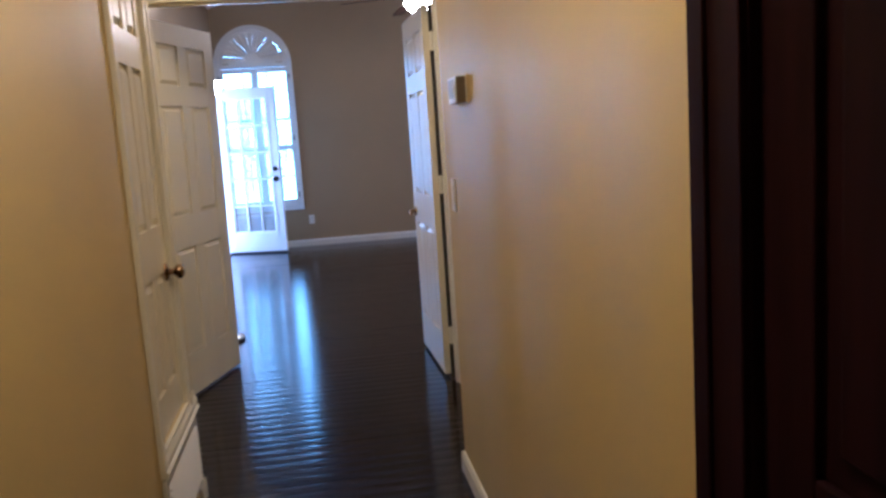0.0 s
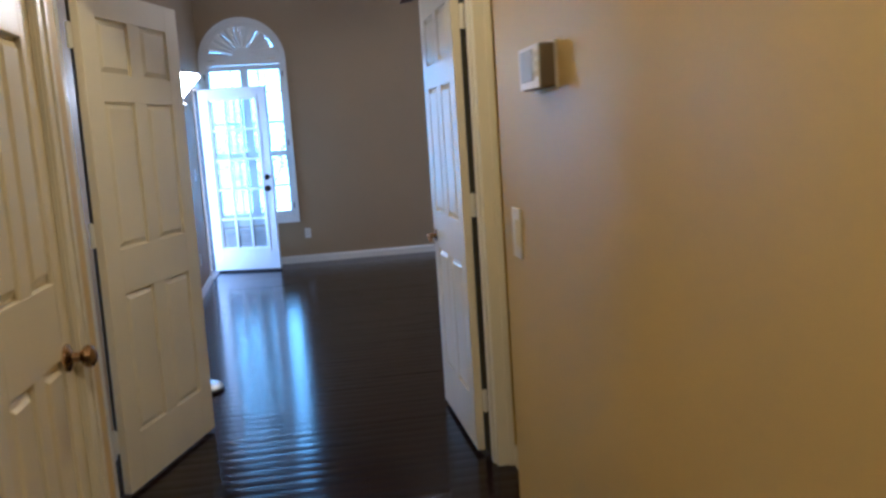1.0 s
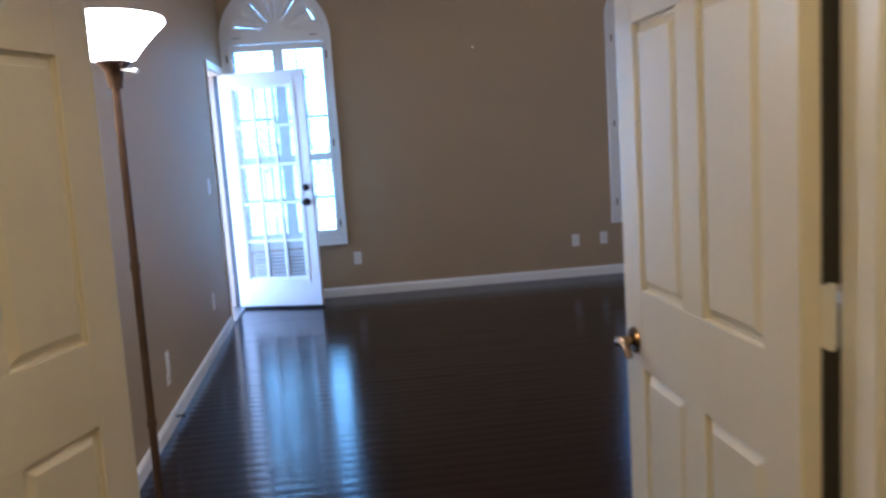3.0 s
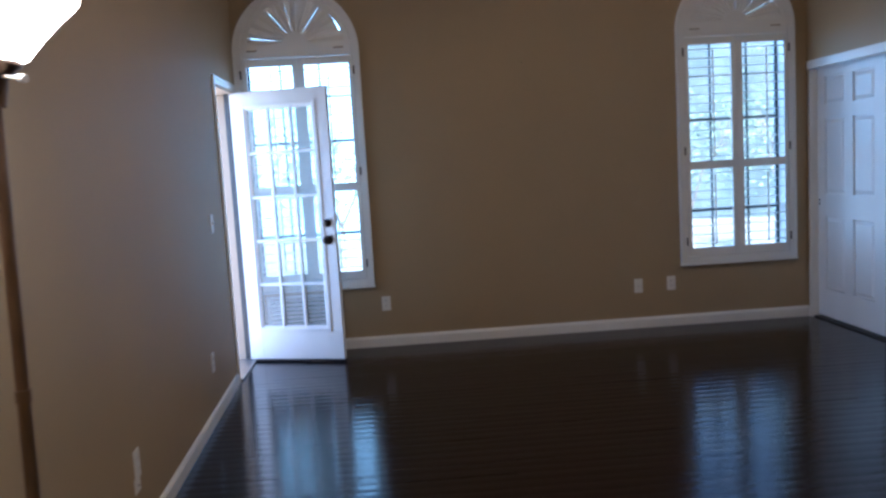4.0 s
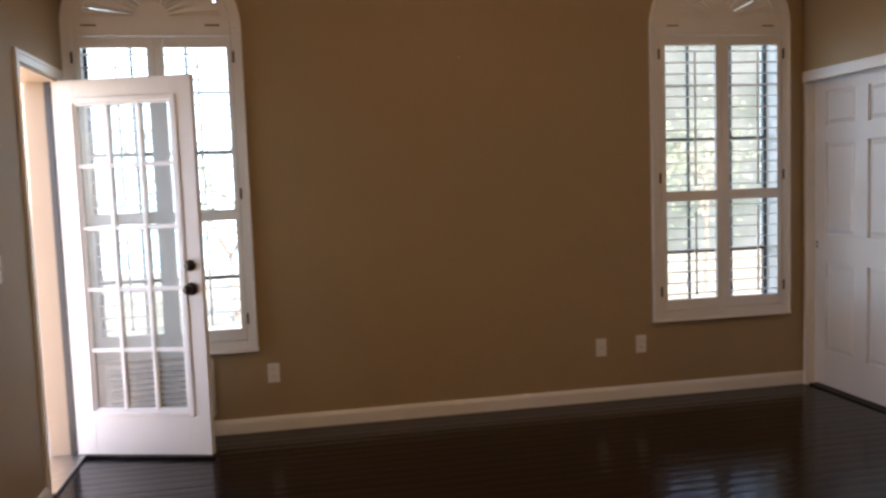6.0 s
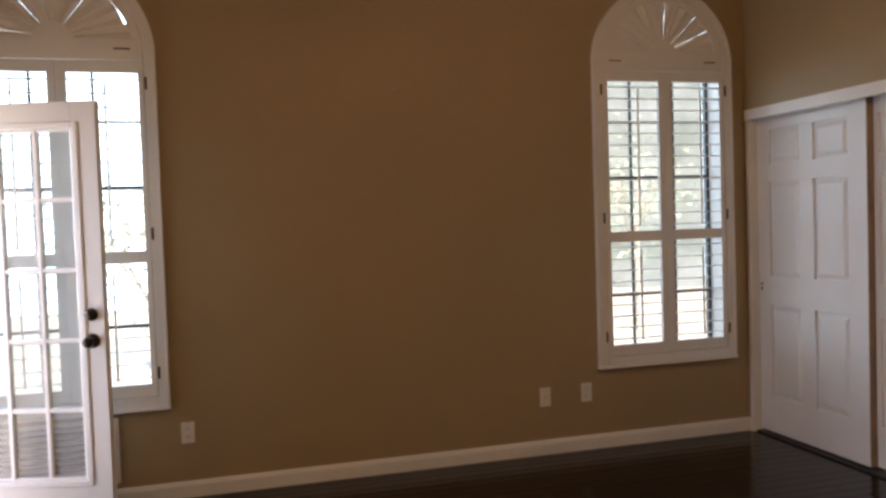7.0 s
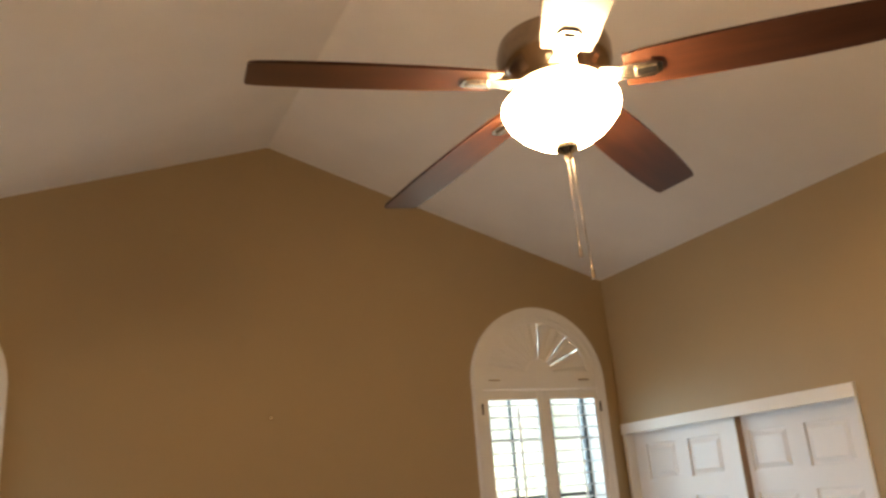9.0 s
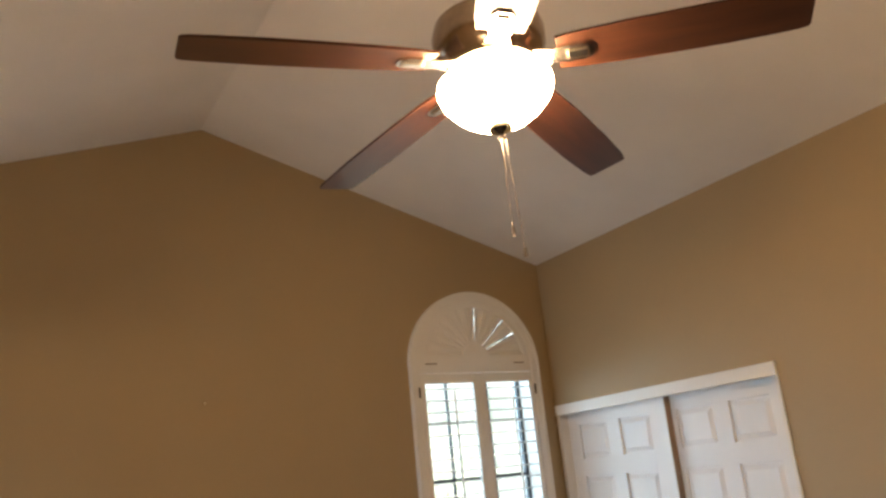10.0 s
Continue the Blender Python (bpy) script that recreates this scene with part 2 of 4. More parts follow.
# left wall with the outer door's opening
FD0, FD1, FDZ = 10.605, 11.245, 2.066
bm = bmn()
zt = top(XL)
prism(bm, [(XL - 0.16, YD - 0.12), (wx(YD - 0.12), YD - 0.12), (wx(FD0), FD0), (XL - 0.16, FD0)], 0, zt, "xy")
box(bm, XL - 0.16, XL, FD1, YF - 0.001, 0, zt)
box(bm, XL - 0.16, XL, FD0, FD1, FDZ, zt)
tagged(part("wall_west", bm, M_TAUPE), "taupe painted wall with a doorway to the balcony", "wall", kind="structure")

# right wall with the closet opening
CL0, CL1, CLZ = 9.625, 11.385, 2.07
bm = bmn()
zt = top(XR)
box(bm, XR, XR + 0.14, YD - 0.12, CL0, 0, zt)
box(bm, XR, XR + 0.14, CL0, YF - 0.001, CLZ, zt)
box(bm, XR, XR + 0.14, CL1, YF - 0.001, 0, CLZ)
tagged(part("wall_east", bm, M_TAUPE), "taupe painted wall above and beside a sliding-door closet", "wall", kind="structure")
bm = bmn()
box(bm, XR + 0.62, XR + 0.70, CL0 - 0.3, YF + 0.17, 0, 2.44)
box(bm, XR + 0.142, XR + 0.62, CL0 - 0.3, CL0 - 0.22, 0, 2.44)
box(bm, XR + 0.142, XR + 0.62, YF, YF + 0.08, 0, 2.44)
box(bm, XR + 0.142, XR + 0.62, CL0 - 0.22, YF, 2.36, 2.44)
tagged(part("wall_closet", bm, M_TAUPE), "plain painted inside of the closet", "wall", kind="structure")

# doorway wall between hall and room
bm = bmn()
for x0, x1 in ((XL, OP0 - 0.02), (OP1 + 0.02, XR)):
    xs = [x0] + ([RX] if x0 < RX < x1 else []) + [x1]
    for a, b in zip(xs, xs[1:]):
        prism(bm, [(a, 0), (b, 0), (b, top(b)), (a, top(a))], YH + 0.05, YD)
prism(bm, [(OP0 - 0.02, OPZ + 0.02), (OP1 + 0.02, OPZ + 0.02), (OP1 + 0.02, top(OP1 + 0.02)), (OP0 - 0.02, top(OP0 - 0.02))], YH + 0.05, YD)
tagged(part("wall_south", bm, M_TAUPE), "taupe painted wall around the double doorway", "wall", kind="structure")
bm = bmn()
box(bm, RX0 - 0.1, OP0 - 0.02, YH, YH + 0.048, 0, HC)
box(bm, OP1 + 0.02, RX1 + 0.25, YH, YH + 0.048, 0, HC)
box(bm, OP0 - 0.02, OP1 + 0.02, YH, YH + 0.048, OPZ + 0.02, HC)
tagged(part("wall_hall_end", bm, M_CREAM), "cream painted hall side of the doorway wall", "wall", kind="structure")

# hall walls
bm = bmn()
HD0, HD1, HDB, HDT = 3.30, 3.765, 0.445, 2.07
box(bm, HX0 - 0.1, HX0, -1.3, HD0, 0, HC)
box(bm, HX0 - 0.1, HX0, HD1, HE0, 0, HC)
box(bm, HX0 - 0.1, HX0, HD0, HD1, HDT, HC)
box(bm, HX0 - 0.1, HX0, HD0, HD1, 0, HDB)
tagged(part("wall_hall_west", bm, M_CREAM), "cream painted hall wall around the raised closet door", "wall", kind="structure")
bm = bmn()
box(bm, RX0 - 0.1, HX0 - 0.101, HE0 - 0.1, HE0, 0, HC)
box(bm, RX0 - 0.1, RX0, HE0 + 0.001, YH - 0.001, 0, HC)
box(bm, HX0 - 0.8, HX0 - 0.7, 2.9, HE0 - 0.101, 0, HC)
tagged(part("wall_hall_recess", bm, M_CREAM), "cream painted hall wall beside the double doorway", "wall", kind="structure")
bm = bmn()
DD0, DD1 = 0.85, 1.69
box(bm, HX1, HX1 + 0.12, -1.3, DD0, 0, HC)
box(bm, HX1, HX1 + 0.12, DD1, HE1, 0, HC)
box(bm, HX1, HX1 + 0.12, DD0, DD1, 2.06, HC)
box(bm, HX1 + 0.12, RX1 + 0.15, HE1 - 0.12, HE1 - 0.001, 0, HC)
tagged(part("wall_hall_east", bm, M_CREAM), "cream painted hall wall with a thermostat and a switch", "wall", kind="structure")
# recessed part with a display niche
bm = bmn()
NY0, NY1, NZ0, NZ1 = 4.05, 4.765, 0.864, 2.12
box(bm, RX1, RX1 + 0.09, HE1, YH - 0.001, 0, NZ0)
box(bm, RX1, RX1 + 0.09, HE1, YH - 0.001, NZ1, HC)
box(bm, RX1, RX1 + 0.09, HE1, NY0, NZ0, NZ1)
box(bm, RX1, RX1 + 0.09, NY1, YH - 0.001, NZ0, NZ1)
box(bm, RX1 + 0.09, RX1 + 0.15, HE1, YH - 0.001, 0, HC)
tagged(part("wall_hall_niche", bm, M_CREAM), "cream painted hall wall with a recessed display niche", "wall", kind="structure")
bm = bmn()
box(bm, HX0 - 0.1, HX1 + 0.12, -1.4, -1.3, 0, HC)
tagged(part("wall_hall_back", bm, M_CREAM), "cream painted wall closing the hall", "wall", kind="structure")

# ceilings
bm = bmn()
y0, y1 = YH + 0.05, YF + 0.17
for xa, xb in ((XL - 0.16, RX), (RX, XR + 0.14)):
    prism(bm, [(xa, top(xa)), (xb, top(xb)), (xb, top(xb) + 0.12), (xa, top(xa) + 0.12)], y0, y1)
tagged(part("ceiling", bm, M_CEIL), "white vaulted ceiling with a central ridge", "ceiling", kind="structure")
bm = bmn()
box(bm, RX0 - 0.1, RX1 + 0.25, -1.4, YH + 0.049, HC, HC + 0.1)
tagged(part("ceiling_hall", bm, M_CEIL), "flat white hall ceiling", "ceiling", kind="structure")


# ---------------------------------------------------------------- trim
def baseboard(pts_list, label, h=0.082):
    """Moulded boards: (x0, y0, x1, y1, nx, ny) with the side they stand out to."""
    bm = bmn()
    for x0, y0, x1, y1, nx, ny in pts_list:
        d = Vector((x1 - x0, y1 - y0, 0))
        n = Vector((nx, ny, 0))
        prof = [(0, 0), (0.014, 0), (0.014, h - 0.022), (0.010, h - 0.012), (0.007, h - 0.003), (0.004, h), (0, h)]
        ra = [bm.verts.new((x0 + n.x * a, y0 + n.y * a, b)) for a, b in prof]
        rb = [bm.verts.new((x1 + n.x * a, y1 + n.y * a, b)) for a, b in prof]
        bm.faces.new(ra)
        bm.faces.new(rb[::-1])
        for i in range(len(prof)):
            j = (i + 1) % len(prof)
            bm.faces.new((ra[i], ra[j], rb[j], rb[i]))
    return tagged(part("baseboard", bm, M_TRIM), label, "baseboard", kind="structure")


baseboard([(XL + 0.014, YF, XR, YF, 0, -1)], "white moulded baseboard along the window wall", 0.088)
baseboard([(wx(YD), YD, XL, FD0 - 0.058, 1, 0.032), (XL, FD1 + 0.058, XL, YF, 1, 0)], "white moulded baseboard beside the balcony door")
baseboard([(XR, YD, XR, CL0 - 0.02, -1, 0)], "white moulded baseboard beside the closet")
baseboard([(XL, YD, OP0 - 0.075, YD, 0, 1), (OP1 + 0.075, YD, XR, YD, 0, 1)], "white moulded baseboard beside the double doorway")
baseboard([(HX1, DD1 + 0.13, HX1, HE1, -1, 0), (HX1, -1.3, HX1, DD0 - 0.13, -1, 0), (HX1 - 0.014, HE1, RX1, HE1, 0, 1), (RX1, HE1, RX1, YH, -1, 0)],
          "cream-white baseboard along the hall wall")
baseboard([(HX0, -1.3, HX0, HD0 - 0.06, 1, 0), (HX0, HD1 + 0.07, HX0, HE0, 1, 0), (HX0 + 0.014, HE0, RX0, HE0, 0, 1), (RX0, HE0, RX0, YH, 1, 0)],
          "cream-white baseboard along the closet-side hall wall")


def casing(name, label, axis, face, out, a0, a1, z1, w=0.06, t=0.016, z0=0.0, bottom=False, material=None):
    """Door casing with a stepped profile, round an opening from a0 to a1 in a wall whose face is at 'face'."""
    bm = bmn()

    def b(u0, u1, za, zb, tt):
        lo, hi = sorted((face, face + out * tt))
        if axis == "y":
            box(bm, lo, hi, u0, u1, za, zb, 0.003)
        else:
            box(bm, u0, u1, lo, hi, za, zb, 0.003)
    for u0, u1 in ((a0 - w, a0), (a1, a1 + w)):
        b(u0, u1, z0 + 0.001, z1 + w - 0.003, t * 0.7)
        e = (u0 - 0.002, u0 + w * 0.35) if u0 < a0 - w / 2 else (u1 - w * 0.35, u1 + 0.002)
        b(e[0], e[1], z0, z1 + w, t)
    b(a0, a1, z1, z1 + w, t * 0.69)
    b(a0 - w * 0.65, a1 + w * 0.65, z1 + w * 0.65, z1 + w - 0.001, t * 0.98)
    if bottom:
        b(a0, a1, z0, z0 + w, t * 0.69)
    return tagged(part(name, bm, material or M_TRIM), label, "trim", kind="structure")


casing("trim_balcony_door", "white moulded casing of the balcony door", "y", XL, 1, FD0, FD1, FDZ, 0.055)
casing("trim_doorway_room", "white moulded casing on the room side of the doorway", "x", YD, 1, OP0, OP1, OPZ, 0.065)
casing("trim_doorway_hall", "cream-white moulded casing on the hall side of the doorway", "x", YH, -1, OP0, OP1, OPZ, 0.07)
casing("trim_hall_closet", "white casing round the raised hall closet door", "y", HX0, 1, HD0, HD1, HDT, 0.055, 0.018, HDB - 0.055, False)
casing("trim_dark_door", "dark stained casing of the hall side door", "y", HX1, -1, DD0, DD1, 2.06, 0.115, 0.02, 0, False, M_WOOD)
bm = bmn()
for x0, x1 in ((OP0 - 0.02, OP0), (OP1, OP1 + 0.02)):
    box(bm, x0, x1, YH - 0.005, YD + 0.004, 0, OPZ)
box(bm, OP0 - 0.02, OP1 + 0.02, YH - 0.005, YD + 0.004, OPZ, OPZ + 0.02)
for x0, x1 in ((OP0, OP0 + 0.011), (OP1 - 0.011, OP1)):
    box(bm, x0, x1, YH + 0.03, YH + 0.072, 0, OPZ - 0.001)
box(bm, OP0 + 0.011, OP1 - 0.011, YH + 0.03, YH + 0.072, OPZ - 0.011, OPZ)
tagged(part("trim_doorway_jamb", bm, M_TRIM), "white door jamb with stops", "trim", kind="structure")
bm = bmn()
for y0, y1 in ((FD0 - 0.002, FD0 + 0.018), (FD1 - 0.018, FD1 + 0.002)):
    box(bm, XL - 0.17, XL + 0.003, y0, y1, 0.01, FDZ)
box(bm, XL - 0.17, XL + 0.003, FD0 + 0.018, FD1 - 0.018, FDZ - 0.018, FDZ)
tagged(part("trim_balcony_jamb", bm, mat("warm_tan_paint", (0.48, 0.37, 0.26), 0.5, var=0.05)), "warm tan jamb of the balcony door", "trim", kind="structure")
bm = bmn()
box(bm, XL - 0.19, XL + 0.02, FD0 + 0.019, FD1 - 0.019, 0.0, 0.018, 0.005)
tagged(part("door_threshold", bm, M_METAL), "scuffed metal threshold under the balcony door", "threshold", kind="structure")
# closet header and side jamb
bm = bmn()
box(bm, XR - 0.018, XR + 0.02, CL0 - 0.02, YF - 0.016, 2.012, 2.08, 0.003)
box(bm, XR - 0.010, XR + 0.139, CL0 - 0.02, CL0, 0, 2.011, 0.002)
box(bm, XR - 0.006, XR + 0.139, CL1 - 0.03, YF - 0.016, 0, 2.011, 0.002)
tagged(part("trim_closet", bm, M_TRIM), "white fascia board over the sliding closet doors", "trim", kind="structure")


# ---------------------------------------------------------------- doors
def panel_door(name, label, w, h, mtx, material=None, knob=None, cat="door", group="", rows=None, t=0.035, cup=False, hinges=False, lock="lever"):
    """A six-panel door: x along its width from the hinge, y its thickness, z up."""
    material = material or M_DOOR
    root = thing(name, label, cat, mtx, group)
    st = 0.145 * w
    mid = 0.125 * w
    rows = rows or [(0.23, 0.815), (1.0, 1.59), (1.70, 1.915)]
    k = h / 2.03
    rows = [(a * k, b * k) for a, b in rows]
    cols = [(st, w / 2 - mid / 2), (w / 2 + mid / 2, w - st)]
    bm = bmn()
    gd = 0.0155 if cat == "closet door" else 0.0145
    box(bm, 0.004, w - 0.004, -t / 2 + gd, t / 2 - gd, 0.004, h - 0.004)
    zs = [0] + [v for r in rows for v in r] + [h]
    for x0, x1 in ((0, st), (w - st, w)):
        box(bm, x0, x1, -t / 2, t / 2, 0, h, 0.0025)
    for i in range(0, len(zs), 2):
        box(bm, st - 0.001, w - st + 0.001, -t / 2 + 0.0004, t / 2 - 0.0004, zs[i], zs[i + 1], 0.0025)
    for a, b in rows:
        box(bm, w / 2 - mid / 2, w / 2 + mid / 2, -t / 2 + 0.0008, t / 2 - 0.0008, a - 0.001, b + 0.001, 0.0025)
    part("body", bm, material, root)
    for a, b in rows:
        for x0, x1 in cols:
            bm = bmn()
            for s in (-1, 1):
                e0, e1 = (0.010, 0.036) if cat == "closet door" else (0.008, 0.027)
                yb, yt = s * (t / 2 - gd + 0.0005), s * (t / 2 - 0.0012)
                lo = [bm.verts.new(p) for p in ((x0 + e0, yb, a + e0), (x1 - e0, yb, a + e0), (x1 - e0, yb, b - e0), (x0 + e0, yb, b - e0))]
                hi = [bm.verts.new(p) for p in ((x0 + e1, yt, a + e1), (x1 - e1, yt, a + e1), (x1 - e1, yt, b - e1), (x0 + e1, yt, b - e1))]
                bm.faces.new(hi)
                for i in range(4):
                    bm.faces.new((lo[i], lo[(i + 1) % 4], hi[(i + 1) % 4], hi[i]))
            part("panel", bm, material, root)
    if knob:
        kx, kz, kmat = knob
        if lock == "lever":
            for s in (-1, 1):
                bm = bmn()
                cyl(bm, (kx, s * t / 2, kz), (kx, s * (t / 2 + 0.008), kz), 0.032, 0.029, 28)
                cyl(bm, (kx, s * (t / 2 + 0.006), kz), (kx, s * (t / 2 + 0.046), kz), 0.012, 0.011, 16)
                hd = part("door_handle", bm, kmat, root, "antique brass lever handle", True)
                bm = bmn()
                sx = -1 if kx > w / 2 else 1
                pts = [(0, 0), (0.022, 0.004), (0.042, 0.002), (0.06, -0.007), (0.072, -0.018)]
                for (a, b), (c, d) in zip(pts, pts[1:]):
                    cyl(bm, (kx + sx * a, s * (t / 2 + 0.042), kz + b), (kx + sx * c, s * (t / 2 + 0.042), kz + d), 0.0095, 0.0088, 14)
                part("lever", bm, kmat, hd, "", True)
        else:
            for s in (-1, 1):
                bm = bmn()
                prof = [(0.0, 0.0), (0.031, 0.0), (0.031, 0.005), (0.024, 0.009), (0.012, 0.014), (0.011, 0.03), (0.02, 0.036), (0.026, 0.045), (0.024, 0.056), (0.013, 0.063), (0, 0.064)]
                lathe(bm, prof, 24)
                bmesh.ops.transform(bm, matrix=Matrix.Translation((kx, s * t / 2, kz)) @ Matrix.Rotation(radians(-90 * s), 4, "X"), verts=bm.verts)
                part("door_knob", bm, kmat, root, "antique brass knob", True)
    if cup:
        for cx in (0.05,):
            bm = bmn()
            for dz in (-0.014, 0.014):
                cyl(bm, (cx, -t / 2 - 0.002, 0.93 + dz), (cx, -t / 2 + 0.001, 0.93 + dz), 0.009, 0.009, 18)
            part("finger_pull", bm, M_BRONZE, root, "small dark recessed finger pull")
        bm = bmn()
        box(bm, w + 0.0005, w + 0.005, -t / 2 + 0.001, t / 2 + 0.008, 0.002, h - 0.002)
        part("edge_strip", bm, M_EDGE, root, "bare brown edge of the sliding door")
    if hinges:
        for hz in (0.22, 1.06, 1.82):
            bm = bmn()
            q = hinges
            cyl(bm, (-0.004, q * (t / 2 + 0.011), hz - 0.05), (-0.004, q * (t / 2 + 0.011), hz + 0.05), 0.0065, None, 12)
            y0, y1 = sorted((q * t / 2, q * (t / 2 + 0.021)))
            box(bm, -0.005, 0.004, y0, y1, hz - 0.046, hz + 0.046)
            part("hinge", bm, M_TRIM, root, "painted-over butt hinge")
        # added black strips between the hinges imitate the dark shade of the gap
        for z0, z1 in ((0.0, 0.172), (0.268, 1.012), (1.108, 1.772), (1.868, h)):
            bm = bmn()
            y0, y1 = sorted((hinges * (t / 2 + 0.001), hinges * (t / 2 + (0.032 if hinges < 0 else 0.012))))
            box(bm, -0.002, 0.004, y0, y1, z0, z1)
            part("gap_shade", bm, M_DARKPL, root, "black strip put in for the shade of the hinge gap")
    return root


def hinge_pose(x, y, ang, z=0.012):
    return pose(x, y, z, 0, 0, ang)


# double doors into the room: both leaves swung in
panel_door("double_door", "white six-panel door leaf standing open with brass lever", 0.735, 2.01, hinge_pose(0.882, YD + 0.018, 91.5, 0.02),
           knob=(0.735 - 0.06, 0.865, M_BRASS), group="double doors", hinges=-1)
panel_door("double_door", "white six-panel door leaf standing open, without handle", 0.748, 2.01, pose(-0.582, YD + 0.034, 0.016, 0.8, 0, 70.8),
           group="double doors", hinges=1)
# raised closet door in the hall
panel_door("hall_closet_door", "closed narrow six-panel door above a return-air grille", HD1 - HD0 - 0.008, HDT - HDB - 0.008,
           pose(HX0 - 0.022, HD0 + 0.004, HDB + 0.004, 0, 0, 90), knob=(HD1 - HD0 - 0.06, 0.49, M_BRASS), lock="knob",
           rows=[(0.16, 0.62), (0.83, 1.48), (1.62, 1.90)])
bm = bmn()
for y0, y1, e in ((HD0 - 0.002, HD0 + 0.003, 1), (HD1 - 0.003, HD1 + 0.002, -1)):
    box(bm, HX0 - 0.1, HX0 + 0.004, y0, y1, HDB, HDT)
    u0, u1 = sorted((y0 + 0.001, y0 + e * 0.025))
    box(bm, HX0 - 0.075, HX0 - 0.042, u0, u1, HDB, HDT)
tagged(part("trim_hall_closet_jamb", bm, M_TRIM), "white jamb with stops of the raised hall door", "trim", kind="structure")
# closet bypass doors
panel_door("sliding_closet_door", "white six-panel sliding closet door in front", 0.925, 2.035, pose(XR + 0.078, YF - 0.018, 0.018, 0, 0, -90),
           material=M_CLOSET, cup=True, group="sliding closet doors", cat="closet door")
panel_door("sliding_closet_door", "white six-panel sliding closet door behind the other", 0.925, 2.035, pose(XR + 0.122, CL0 + 0.93, 0.018, 0, 0, -90),
           material=M_CLOSET, cup=False, group="sliding closet doors", cat="closet door")
bm = bmn()
box(bm, XR + 0.02, XR + 0.135, CL0 + 0.002, CL1 - 0.002, 0.001, 0.010)
tagged(part("door_track", bm, M_DARKPL), "dark floor track below the sliding closet doors", "track", kind="structure")


def dark_door():
    root = thing("hall_side_door", "dark mahogany panel door, closed", "door", pose(HX1 + 0.03, DD1 - 0.004, 0.008, 0, 0, -90))
    w, h, t = DD1 - DD0 - 0.008, 2.04, 0.04
    bm = bmn()
    box(bm, 0.01, w - 0.01, -t / 2 + 0.012, t / 2 - 0.012, 0.01, h - 0.01)
    for x0, x1 in ((0, 0.1), (w - 0.1, w)):
        box(bm, x0, x1, -t / 2, t / 2, 0, h, 0.004)
    for z0, z1 in ((0, 0.2), (0.86, 0.95), (h - 0.12, h)):
        box(bm, 0.099, w - 0.099, -t / 2 + 0.0005, t / 2 - 0.0005, z0, z1, 0.004)
    part("body", bm, M_WOOD, root)
    for z0, z1 in ((0.2, 0.86), (0.95, h - 0.12)):
        bm = bmn()
        box(bm, 0.135, w - 0.135, -t / 2 + 0.004, t / 2 - 0.004, z0 + 0.035, z1 - 0.035, 0.006)
        part("panel", bm, M_WOOD, root)


dark_door()
bm = bmn()
for y0, y1 in ((DD0 - 0.001, DD0 + 0.003), (DD1 - 0.003, DD1 + 0.001)):
    box(bm, HX1 - 0.003, HX1 + 0.125, y0, y1, 0, 2.055)
box(bm, HX1 + 0.075, HX1 + 0.12, DD0 + 0.004, DD1 - 0.004, 0, 2.058)
tagged(part("trim_dark_jamb", bm, M_WOOD), "dark stained jamb of the hall side door", "trim", kind="structure")


